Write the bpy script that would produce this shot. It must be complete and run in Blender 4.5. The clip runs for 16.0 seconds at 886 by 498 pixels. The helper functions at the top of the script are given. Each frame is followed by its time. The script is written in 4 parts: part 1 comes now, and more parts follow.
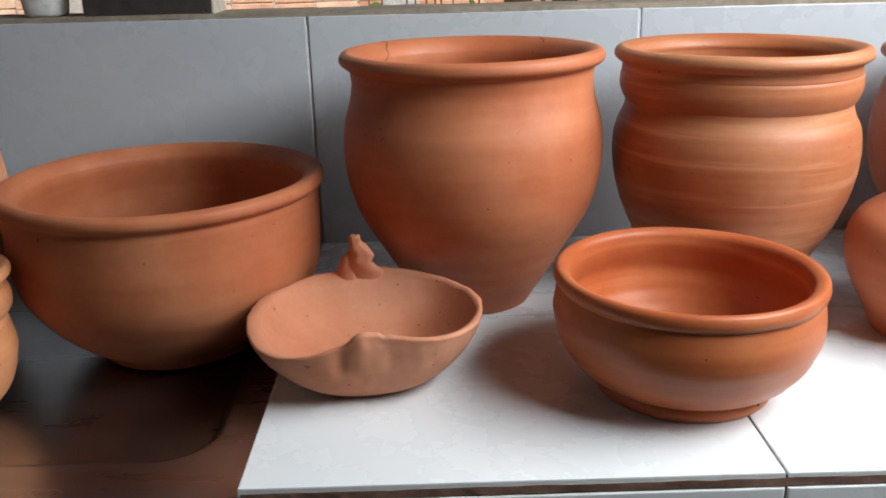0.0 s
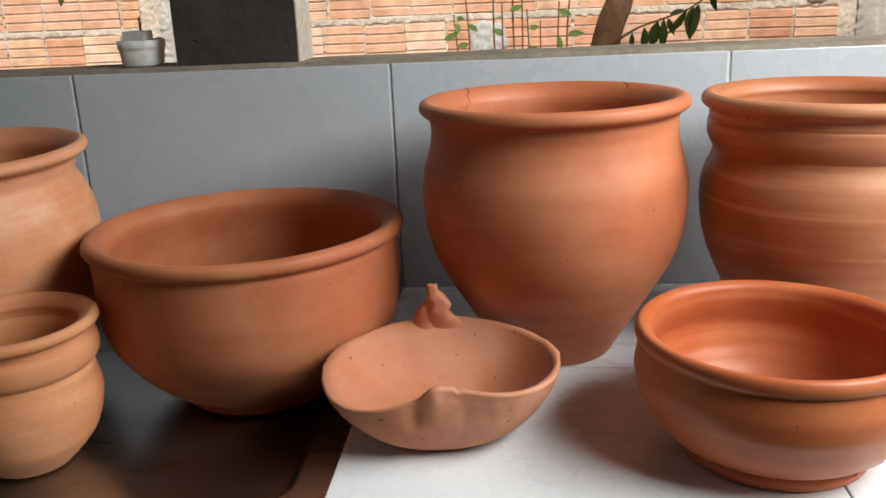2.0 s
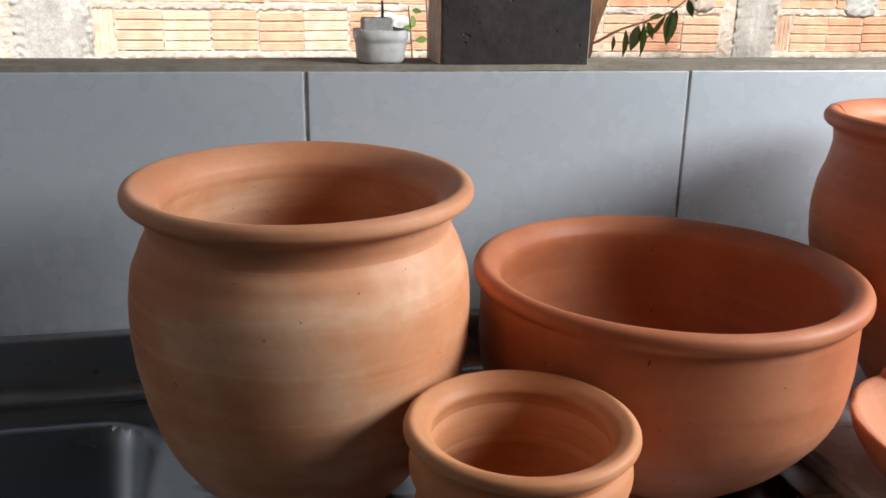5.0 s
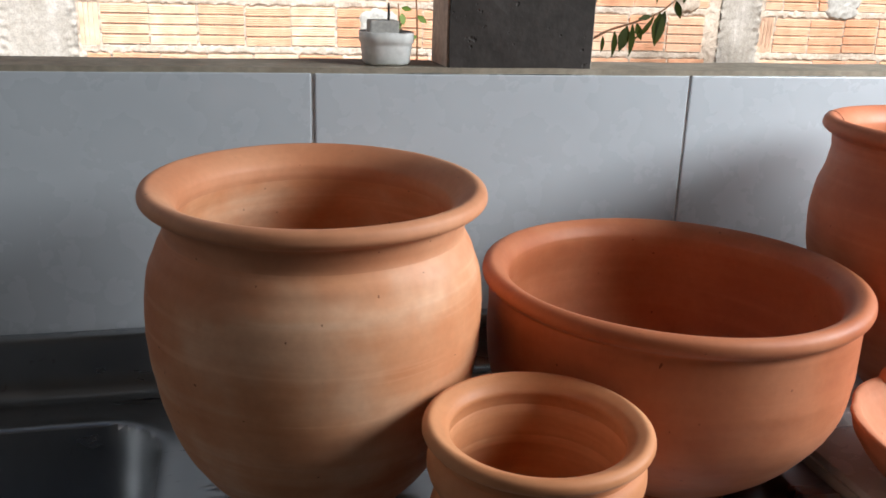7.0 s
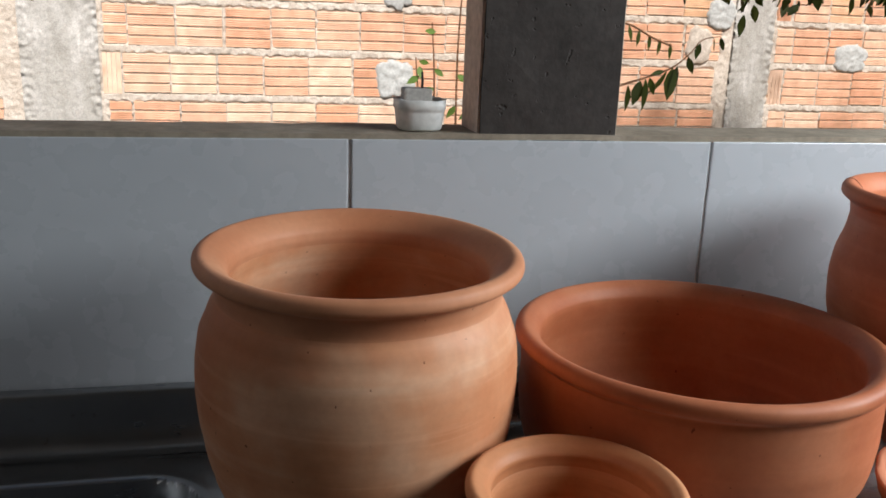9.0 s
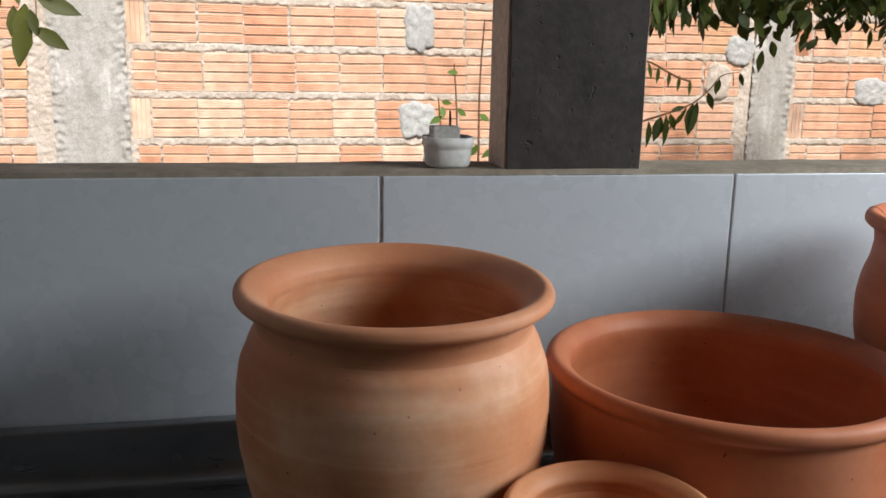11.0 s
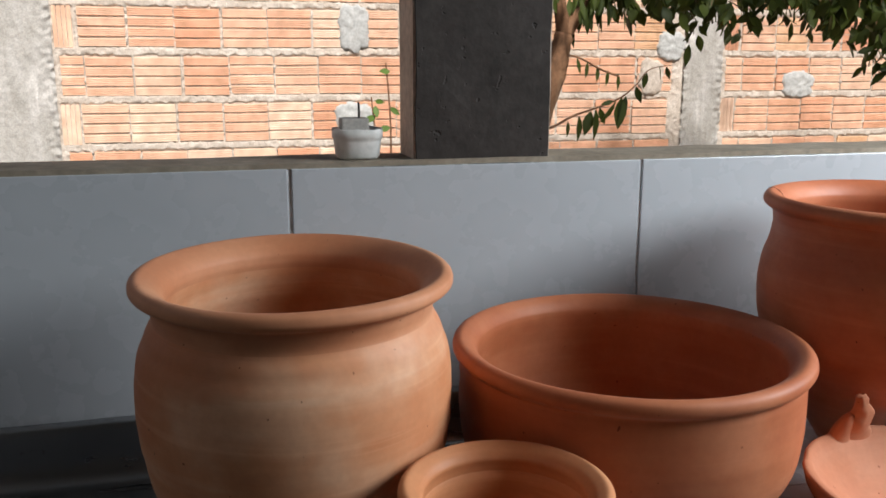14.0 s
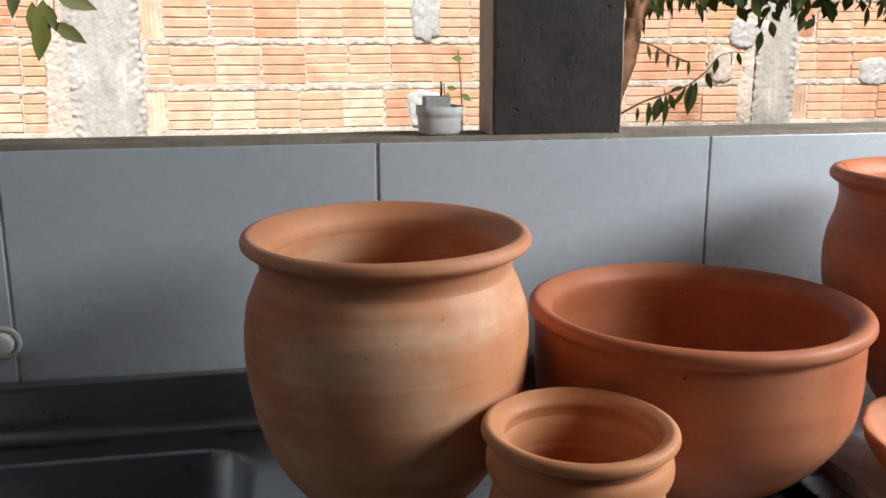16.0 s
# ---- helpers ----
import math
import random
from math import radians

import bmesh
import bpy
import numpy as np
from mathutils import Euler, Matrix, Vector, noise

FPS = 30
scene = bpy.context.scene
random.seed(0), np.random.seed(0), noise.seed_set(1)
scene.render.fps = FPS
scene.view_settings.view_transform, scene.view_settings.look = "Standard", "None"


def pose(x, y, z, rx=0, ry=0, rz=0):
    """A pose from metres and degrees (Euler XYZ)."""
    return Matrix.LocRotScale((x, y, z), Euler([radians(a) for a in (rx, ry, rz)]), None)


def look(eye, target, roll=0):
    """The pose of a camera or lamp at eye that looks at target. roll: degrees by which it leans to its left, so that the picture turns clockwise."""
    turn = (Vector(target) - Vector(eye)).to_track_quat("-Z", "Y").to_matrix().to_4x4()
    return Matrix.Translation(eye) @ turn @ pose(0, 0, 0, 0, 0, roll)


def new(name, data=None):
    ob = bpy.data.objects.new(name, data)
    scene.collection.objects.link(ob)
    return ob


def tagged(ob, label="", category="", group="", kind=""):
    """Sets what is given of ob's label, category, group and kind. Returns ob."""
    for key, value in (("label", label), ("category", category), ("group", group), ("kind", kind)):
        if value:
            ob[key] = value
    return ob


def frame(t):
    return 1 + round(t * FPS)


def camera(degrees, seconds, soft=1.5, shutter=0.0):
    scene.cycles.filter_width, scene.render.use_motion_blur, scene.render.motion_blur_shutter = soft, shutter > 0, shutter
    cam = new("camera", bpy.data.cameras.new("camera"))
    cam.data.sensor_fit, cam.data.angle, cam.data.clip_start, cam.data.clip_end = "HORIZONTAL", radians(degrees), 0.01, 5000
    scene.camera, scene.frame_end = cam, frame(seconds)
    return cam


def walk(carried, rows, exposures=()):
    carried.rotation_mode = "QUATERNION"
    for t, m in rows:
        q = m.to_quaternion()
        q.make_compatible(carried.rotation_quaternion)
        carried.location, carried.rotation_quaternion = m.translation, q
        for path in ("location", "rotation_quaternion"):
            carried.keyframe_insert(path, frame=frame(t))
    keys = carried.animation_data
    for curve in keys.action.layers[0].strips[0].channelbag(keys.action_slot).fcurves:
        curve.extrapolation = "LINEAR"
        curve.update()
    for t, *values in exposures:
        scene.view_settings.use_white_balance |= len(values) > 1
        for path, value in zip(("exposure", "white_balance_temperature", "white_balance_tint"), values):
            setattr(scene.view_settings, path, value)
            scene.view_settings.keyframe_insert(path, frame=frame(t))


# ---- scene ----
cam = camera(53.8, 16.0, soft=1.7)
PATH = [
    (0, (0.164, -1.22, 0.405), (0.184, 0.671, -0.247), -1.4),
    (0.5, (0.219, -1.205, 0.399), (0.27, 0.69, -0.241), -1.7),
    (1, (0.252, -1.182, 0.396), (0.278, 0.719, -0.224), -2.3),
    (1.5, (0.244, -1.18, 0.406), (0.119, 0.725, -0.188), -3.0),
    (2, (0.175, -1.203, 0.417), (-0.005, 0.705, -0.155), -2.6),
    (2.5, (0.033, -1.217, 0.439), (-0.166, 0.69, -0.132), -2.8),
    (3, (-0.068, -1.196, 0.429), (-0.251, 0.716, -0.132), -3.2),
    (3.5, (-0.182, -1.063, 0.424), (-0.319, 0.856, -0.123), -2.5),
    (4, (-0.324, -0.99, 0.401), (-0.285, 0.93, -0.158), 0.8),
    (4.5, (-0.471, -0.974, 0.419), (-0.123, 0.905, -0.171), 0.4),
    (7, (-0.53, -0.975, 0.433), (-0.093, 0.88, -0.174), 1.9),
    (7.5, (-0.519, -0.978, 0.441), (-0.08, 0.886, -0.136), 2.4),
    (8, (-0.518, -0.983, 0.45), (-0.073, 0.887, -0.104), 2.6),
    (8.5, (-0.531, -0.987, 0.453), (-0.081, 0.887, -0.079), 2.7),
    (9, (-0.564, -0.993, 0.461), (-0.138, 0.892, -0.054), 2.2),
    (9.5, (-0.584, -0.993, 0.47), (-0.19, 0.906, -0.016), 1.9),
    (12, (-0.557, -1.027, 0.45), (-0.168, 0.889, 0.032), 0.7),
    (12.5, (-0.542, -1.021, 0.448), (-0.114, 0.887, 0.027), 0.5),
    (13, (-0.545, -1.01, 0.452), (-0.092, 0.892, 0.029), 0.2),
    (13.5, (-0.545, -1.017, 0.453), (-0.089, 0.886, 0.039), 0.1),
    (14, (-0.532, -1.034, 0.446), (-0.046, 0.86, 0.025), 0.1),
    (14.5, (-0.505, -1.101, 0.472), (0.021, 0.785, 0.062), 0.1),
    (15, (-0.51, -1.176, 0.463), (-0.02, 0.723, 0.072), -0.0),
    (15.5, (-0.539, -1.192, 0.444), (-0.157, 0.729, 0.039), -0.1),
    (16, (-0.565, -1.105, 0.434), (-0.224, 0.816, -0.006), -0.2),
]
EXPOSURES = [
    (0.0, -0.10, 6600, 10), (1.0, -0.31, 6800, 10), (1.5, -0.10, 6900, 10), (2.0, -0.02, 6900, 10), (3.0, 0.08, 6600, 10), (3.5, 0.26, 6500, 10), (4.5, 0.60, 6500, 10),
    (7.0, 0.64, 6500, 10), (8.5, 0.40, 6500, 10), (9.5, 0.24, 6500, 10), (12.5, 0.25, 6500, 10), (15.0, 0.18, 6500, 10), (16.0, 0.48, 6500, 10),
]
walk(cam, [(t, look(eye, target, roll)) for t, eye, target, roll in PATH], EXPOSURES)


# ---- world, sun and large lights ----
world = bpy.data.worlds.new("sky")
scene.world = world
world.use_nodes = True
wn = world.node_tree.nodes
sky = wn.new("ShaderNodeTexSky")
sky.sky_type = "NISHITA"
sky.sun_disc = False
sky.sun_elevation = radians(46)
sky.sun_rotation = radians(176)
sky.dust_density = 3.0
wn["Background"].inputs["Strength"].default_value = 0.055
world.node_tree.links.new(sky.outputs["Color"], wn["Background"].inputs["Color"])

sun_data = bpy.data.lights.new("sun", "SUN")
sun_data.energy = 5.0
sun_data.angle = radians(8)
sun_data.color = (1.0, 0.95, 0.90)
sun = new("sun", sun_data)
sun.matrix_world = look((0.9, -2.2, 4.13), (0.6, 1.6, 0.2))

win_data = bpy.data.lights.new("side_opening_light", "AREA")
win_data.shape = "RECTANGLE"
win_data.size, win_data.size_y = 0.98, 0.60
win_data.energy = 41
win_data.color = (0.90, 0.97, 1.0)
win_light = new("side_opening_light", win_data)
win_light.matrix_world = look((1.16, -0.75, 0.95), (0.30, -0.36, 0.08))

# Weak fill lamp added on the left to lift the pots' dark flanks.
west_data = bpy.data.lights.new("west_fill_light", "AREA")
west_data.shape = "RECTANGLE"
west_data.size, west_data.size_y = 0.95, 0.65
west_data.energy = 2.2
west_data.color = (1.0, 0.96, 0.91)
west_light = new("west_fill_light", west_data)
west_light.matrix_world = look((-2.04, -0.72, 1.20), (0.1, -0.35, 0.30))


# ---- materials ----
def ramp(nt, fac, stops):
    node = nt.nodes.new("ShaderNodeValToRGB")
    while len(node.color_ramp.elements) < len(stops):
        node.color_ramp.elements.new(0.5)
    for el, (p, c) in zip(node.color_ramp.elements, stops):
        el.position = p
        el.color = (*c, 1) if len(c) == 3 else c
    nt.links.new(fac, node.inputs["Fac"])
    return node.outputs["Color"]


def noise_tex(nt, scale, detail=4.0, stretch=(1, 1, 1), rough=0.55):
    co = nt.nodes.new("ShaderNodeTexCoord")
    mp = nt.nodes.new("ShaderNodeMapping")
    mp.inputs["Scale"].default_value = stretch
    tx = nt.nodes.new("ShaderNodeTexNoise")
    tx.inputs["Scale"].default_value = scale
    tx.inputs["Detail"].default_value = detail
    tx.inputs["Roughness"].default_value = rough
    nt.links.new(co.outputs["Object"], mp.inputs["Vector"])
    nt.links.new(mp.outputs["Vector"], tx.inputs["Vector"])
    return tx.outputs["Fac"]


def mix(nt, fac, a, b, mode="MIX"):
    node = nt.nodes.new("ShaderNodeMix")
    node.data_type = "RGBA"
    node.blend_type = mode
    for key, v in (("Factor", fac), ("A", a), ("B", b)):
        sock = [i for i in node.inputs if i.name == key and i.type == ("VALUE" if key == "Factor" else "RGBA")][0]
        if hasattr(v, "links"):
            nt.links.new(v, sock)
        elif key == "Factor":
            sock.default_value = v
        else:
            sock.default_value = (*v, 1)
    return [o for o in node.outputs if o.type == "RGBA"][0]


def bumped(nt, bsdf, height, strength, distance, after=None):
    b = nt.nodes.new("ShaderNodeBump")
    b.inputs["Strength"].default_value = strength
    b.inputs["Distance"].default_value = distance
    nt.links.new(height, b.inputs["Height"])
    if after:
        nt.links.new(after, b.inputs["Normal"])
    nt.links.new(b.outputs["Normal"], bsdf.inputs["Normal"])
    return b.outputs["Normal"]


def base_mat(name, rough=0.7, metal=0.0, spec=0.5):
    m = bpy.data.materials.new(name)
    m.use_nodes = True
    nt = m.node_tree
    bsdf = nt.nodes["Principled BSDF"]
    bsdf.inputs["Roughness"].default_value = rough
    bsdf.inputs["Metallic"].default_value = metal
    bsdf.inputs["Specular IOR Level"].default_value = spec
    return m, nt, bsdf


def clay(name, dark, mid, light, rough=0.7, rings=0.5, spec=0.3, smear=None, streak=0.25, pit=0.855):
    """Fired clay: broad firing clouds, thin throwing bands round the axis, grain and small dark pits."""
    m, nt, bsdf = base_mat(name, rough, 0, spec)
    clouds = ramp(nt, noise_tex(nt, 9, 3), [(0.36, dark), (0.5, mid), (0.64, light)])
    bands = ramp(nt, noise_tex(nt, 6, 3, (0.6, 0.6, 9)), [(0.36, dark), (0.53, mid), (0.65, light)])
    col = mix(nt, rings, clouds, bands)
    if smear:
        mask = ramp(nt, noise_tex(nt, 4.5, 4, (1, 1, 1.7)), [(0.49, (0, 0, 0)), (0.56, (0.55, 0.55, 0.55)), (0.66, (0.85, 0.85, 0.85))])
        col = mix(nt, mask, col, smear)
    grain = ramp(nt, noise_tex(nt, 160, 3), [(0.3, (0.95, 0.95, 0.95)), (0.7, (1.03, 1.03, 1.03))])
    col = mix(nt, 1.0, col, grain, "MULTIPLY")
    lines = ramp(nt, noise_tex(nt, 5, 3, (0.8, 0.8, 17)), [(0.58, (0, 0, 0)), (0.72, (streak,) * 3)])
    col = mix(nt, lines, col, tuple(min(1, v * 1.35) for v in light))
    pits = ramp(nt, noise_tex(nt, 190, 0), [(pit, (1, 1, 1)), (pit + 0.02, (0.45, 0.36, 0.3))])
    col = mix(nt, 1.0, col, pits, "MULTIPLY")
    nt.links.new(col, bsdf.inputs["Base Color"])
    bsdf.inputs["Sheen Weight"].default_value = 0.03
    bsdf.inputs["Sheen Roughness"].default_value = 0.45
    bsdf.inputs["Sheen Tint"].default_value = (1.0, 0.82, 0.70, 1)
    rr = ramp(nt, noise_tex(nt, 14, 4, (1, 1, 3)), [(0.3, (rough - 0.1,) * 3), (0.7, (rough + 0.12,) * 3)])
    nt.links.new(rr, bsdf.inputs["Roughness"])
    n0 = bumped(nt, bsdf, noise_tex(nt, 28, 3), 0.10, 0.003)
    n1 = bumped(nt, bsdf, noise_tex(nt, 8, 4, (0.35, 0.35, 11)), 0.15, 0.002, n0)
    bumped(nt, bsdf, noise_tex(nt, 260, 3), 0.10, 0.0005, n1)
    return m


clay_red = clay("terracotta", (0.409, 0.110, 0.042), (0.476, 0.143, 0.060), (0.535, 0.189, 0.088), 0.56, 0.25, 0.4, streak=0.15)
clay_band = clay("banded_terracotta", (0.351, 0.099, 0.035), (0.418, 0.140, 0.056), (0.502, 0.219, 0.106), 0.52, 0.70, 0.45, streak=0.55)
clay_bowl = clay("brown_terracotta", (0.365, 0.100, 0.040), (0.425, 0.129, 0.053), (0.485, 0.172, 0.080), 0.58, 0.2, 0.35, streak=0.12)
clay_glossy = clay("burnished_terracotta", (0.380, 0.084, 0.026), (0.445, 0.112, 0.038), (0.505, 0.158, 0.060), 0.40, 0.40, 0.35)
clay_ochre = clay("ochre_clay", (0.528, 0.198, 0.084), (0.607, 0.273, 0.136), (0.695, 0.405, 0.255), 0.60, 0.3, 0.38, (0.510, 0.163, 0.062), streak=0.2)
clay_ochre_rim = clay("reddish_rim_clay", (0.48, 0.180, 0.084), (0.54, 0.226, 0.114), (0.61, 0.290, 0.158), 0.60, 0.2, 0.35, streak=0.1)
clay_pink = clay("pinkish_clay", (0.42, 0.150, 0.076), (0.48, 0.190, 0.104), (0.55, 0.250, 0.150), 0.8, 0.2, 0.3, streak=0.1, pit=0.825)
clay_small = clay("tan_clay", (0.46, 0.165, 0.067), (0.545, 0.222, 0.098), (0.63, 0.30, 0.15), 0.58, 0.5)


def tile_material(name, a, b, rough):
    m, nt, bsdf = base_mat(name, rough, 0, 0.5)
    col = ramp(nt, noise_tex(nt, 4, 5), [(0.3, a), (0.7, b)])
    stain = ramp(nt, noise_tex(nt, 26, 6), [(0.66, (1, 1, 1)), (0.85, (0.95, 0.945, 0.93))])
    nt.links.new(mix(nt, 1.0, col, stain, "MULTIPLY"), bsdf.inputs["Base Color"])
    rr = ramp(nt, noise_tex(nt, 18, 5), [(0.3, (rough,) * 3), (0.7, (rough + 0.14,) * 3)])
    nt.links.new(rr, bsdf.inputs["Roughness"])
    bumped(nt, bsdf, noise_tex(nt, 30, 2), 0.04, 0.002)
    return m


tile_white = tile_material("white_glazed_tile", (0.67, 0.68, 0.70), (0.72, 0.73, 0.74), 0.2)
# The counter's white tile again, greyed to hold the back wall's shade.
tile_wall = tile_material("shaded_wall_tile", (0.415, 0.435, 0.465), (0.455, 0.475, 0.505), 0.2)


def rough_mat(name, stops, scale, rough=0.85, bump=0.5, dist=0.003, fine=90, stretch=(1, 1, 1), pits=False):
    m, nt, bsdf = base_mat(name, rough, 0, 0.3)
    col = ramp(nt, noise_tex(nt, scale, 7, stretch), stops)
    g = ramp(nt, noise_tex(nt, fine, 4), [(0.3, (0.78, 0.78, 0.78)), (0.7, (1.12, 1.12, 1.12))])
    nt.links.new(mix(nt, 1.0, col, g, "MULTIPLY"), bsdf.inputs["Base Color"])
    n1 = bumped(nt, bsdf, noise_tex(nt, scale * 2.2, 6), bump, dist)
    if pits:
        hole = ramp(nt, noise_tex(nt, 85, 2), [(0.69, (1, 1, 1)), (0.74, (0, 0, 0))])
        n1 = bumped(nt, bsdf, hole, 0.8, 0.002, n1)
    bumped(nt, bsdf, noise_tex(nt, fine, 5), bump, dist * 0.4, n1)
    return m


grout = rough_mat("grout", [(0.3, (0.60, 0.59, 0.57)), (0.7, (0.72, 0.71, 0.70))], 20)
grout_dark = rough_mat("dark_grout", [(0.3, (0.10, 0.09, 0.085)), (0.7, (0.20, 0.185, 0.175))], 20)
tile_body = rough_mat("tile_biscuit", [(0.3, (0.13, 0.065, 0.045)), (0.7, (0.26, 0.15, 0.11))], 40)
cement = rough_mat("cement_cap", [(0.3, (0.19, 0.155, 0.115)), (0.55, (0.28, 0.235, 0.18)), (0.8, (0.37, 0.32, 0.26))], 12)
side_light_tan = rough_mat("lit_side_tan", [(0.3, (0.46, 0.38, 0.31)), (0.7, (0.62, 0.54, 0.46))], 14, 0.9, 0.6, 0.003)
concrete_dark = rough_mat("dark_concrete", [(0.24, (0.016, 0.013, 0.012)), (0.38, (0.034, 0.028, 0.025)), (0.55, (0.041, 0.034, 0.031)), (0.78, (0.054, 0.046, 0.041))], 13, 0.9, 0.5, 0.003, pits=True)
concrete_pier = rough_mat("grey_concrete", [(0.25, (0.32, 0.305, 0.275)), (0.45, (0.40, 0.385, 0.355)), (0.60, (0.47, 0.455, 0.43)), (0.72, (0.68, 0.66, 0.63))], 11, 0.9, 0.8, 0.004, 150, (1, 1, 0.40))
mortar = rough_mat("mortar", [(0.25, (0.43, 0.365, 0.30)), (0.5, (0.56, 0.49, 0.42)), (0.75, (0.69, 0.63, 0.56))], 34, 0.95, 0.8, 0.005, 190)
plaster_patch = rough_mat("white_plaster", [(0.3, (0.40, 0.41, 0.40)), (0.7, (0.50, 0.51, 0.50))], 12, 0.9, 0.7, 0.004)
# Room surfaces out of view, made very dark to keep bounce light low.
plaster_wall = rough_mat("dark_unseen_wall", [(0.3, (0.065, 0.058, 0.052)), (0.7, (0.10, 0.088, 0.078))], 3, 0.9, 0.3)
ceiling_mat = rough_mat("dark_unseen_ceiling", [(0.3, (0.05, 0.047, 0.045)), (0.7, (0.075, 0.072, 0.068))], 3, 0.9, 0.3)
floor_mat = rough_mat("cement_floor", [(0.3, (0.10, 0.085, 0.075)), (0.7, (0.16, 0.14, 0.12))], 5, 0.8, 0.3)
earth = rough_mat("earth", [(0.3, (0.12, 0.08, 0.05)), (0.7, (0.24, 0.17, 0.11))], 4, 0.95, 0.8, 0.02, 30)
bark = rough_mat("bark", [(0.3, (0.10, 0.050, 0.026)), (0.55, (0.20, 0.105, 0.056)), (0.8, (0.29, 0.18, 0.11))], 14, 0.9, 0.9, 0.006, 80, (1, 1, 0.35))
plastic_tub = rough_mat("aged_white_plastic", [(0.3, (0.80, 0.78, 0.75)), (0.7, (0.88, 0.87, 0.85))], 22, 0.5, 0.15, 0.001)
tub_nt = plastic_tub.node_tree
tub_tr = tub_nt.nodes.new("ShaderNodeBsdfTranslucent")
tub_tr.inputs["Color"].default_value = (0.88, 0.86, 0.82, 1)
tub_mix = tub_nt.nodes.new("ShaderNodeMixShader")
tub_mix.inputs["Fac"].default_value = 0.3
tub_nt.links.new(tub_nt.nodes["Principled BSDF"].outputs["BSDF"], tub_mix.inputs[1])
tub_nt.links.new(tub_tr.outputs["BSDF"], tub_mix.inputs[2])
tub_nt.links.new(tub_mix.outputs["Shader"], tub_nt.nodes["Material Output"].inputs["Surface"])
cement_block = rough_mat("cast_cement", [(0.3, (0.42, 0.39, 0.36)), (0.7, (0.55, 0.52, 0.48))], 40, 0.9, 0.5, 0.001, 200)
black_metal = base_mat("black_metal", 0.5, 0.6)[0]
black_metal.node_tree.nodes["Principled BSDF"].inputs["Base Color"].default_value = (0.03, 0.028, 0.026, 1)
# Near-black colour for the shade inside the cracks and drain holes.
dark_hole = base_mat("crack_shade", 0.95, 0, 0.05)[0]
dark_hole.node_tree.nodes["Principled BSDF"].inputs["Base Color"].default_value = (0.03, 0.014, 0.009, 1)


def steel_material():
    m, nt, bsdf = base_mat("stainless_steel", 0.3, 1.0)
    col = ramp(nt, noise_tex(nt, 6, 6), [(0.3, (0.33, 0.335, 0.345)), (0.7, (0.43, 0.435, 0.445))])
    spots = ramp(nt, noise_tex(nt, 55, 4), [(0.66, (1, 1, 1)), (0.74, (0.72, 0.68, 0.64))])
    nt.links.new(mix(nt, 1.0, col, spots, "MULTIPLY"), bsdf.inputs["Base Color"])
    rr = ramp(nt, noise_tex(nt, 20, 6, (0.3, 2, 1)), [(0.3, (0.25,) * 3), (0.7, (0.35,) * 3)])
    nt.links.new(rr, bsdf.inputs["Roughness"])
    bumped(nt, bsdf, noise_tex(nt, 40, 4, (0.15, 3, 1)), 0.05, 0.001)
    return m


steel = steel_material()


def brick_material():
    m, nt, bsdf = base_mat("hollow_brick", 0.9, 0, 0.2)
    info = nt.nodes.new("ShaderNodeObjectInfo")
    tone = ramp(nt, info.outputs["Random"], [(0.0, (0.77, 0.440, 0.285)), (0.35, (0.81, 0.52, 0.365)), (0.68, (0.84, 0.60, 0.45)), (0.86, (0.85, 0.66, 0.52)), (1.0, (0.78, 0.49, 0.28))])
    co = nt.nodes.new("ShaderNodeTexCoord")
    off = nt.nodes.new("ShaderNodeVectorMath")
    off.operation = "ADD"
    sc = nt.nodes.new("ShaderNodeVectorMath")
    sc.operation = "SCALE"
    sc.inputs["Scale"].default_value = 40
    nt.links.new(info.outputs["Location"], sc.inputs[0])
    nt.links.new(co.outputs["Object"], off.inputs[0])
    nt.links.new(sc.outputs["Vector"], off.inputs[1])
    tx = nt.nodes.new("ShaderNodeTexNoise")
    tx.inputs["Scale"].default_value = 16
    tx.inputs["Detail"].default_value = 6
    nt.links.new(off.outputs["Vector"], tx.inputs["Vector"])
    blotch = ramp(nt, tx.outputs["Fac"], [(0.3, (0.82, 0.78, 0.74)), (0.55, (1, 1, 1)), (0.75, (1.15, 1.2, 1.25))])
    col = mix(nt, 1.0, tone, blotch, "MULTIPLY")
    nt.links.new(col, bsdf.inputs["Base Color"])
    bumped(nt, bsdf, noise_tex(nt, 150, 4), 0.4, 0.001)
    return m


brick_mat = brick_material()


def leaf_material(name, a, b):
    m, nt, bsdf = base_mat(name, 0.55, 0, 0.25)
    geo = nt.nodes.new("ShaderNodeNewGeometry")
    nt.links.new(ramp(nt, geo.outputs["Random Per Island"], [(0.0, a), (1.0, b)]), bsdf.inputs["Base Color"])
    bsdf.inputs["Transmission Weight"].default_value = 0.0
    tr = nt.nodes.new("ShaderNodeBsdfTranslucent")
    tr.inputs["Color"].default_value = (b[0] * 1.6, b[1] * 1.7, b[2], 1)
    ms = nt.nodes.new("ShaderNodeMixShader")
    ms.inputs["Fac"].default_value = 0.14
    out = nt.nodes["Material Output"]
    nt.links.new(bsdf.outputs["BSDF"], ms.inputs[1])
    nt.links.new(tr.outputs["BSDF"], ms.inputs[2])
    nt.links.new(ms.outputs["Shader"], out.inputs["Surface"])
    return m


leaf_dark = leaf_material("dark_leaves", (0.016, 0.026, 0.005), (0.055, 0.075, 0.012))
leaf_olive = leaf_material("olive_leaves", (0.022, 0.032, 0.008), (0.085, 0.095, 0.018))
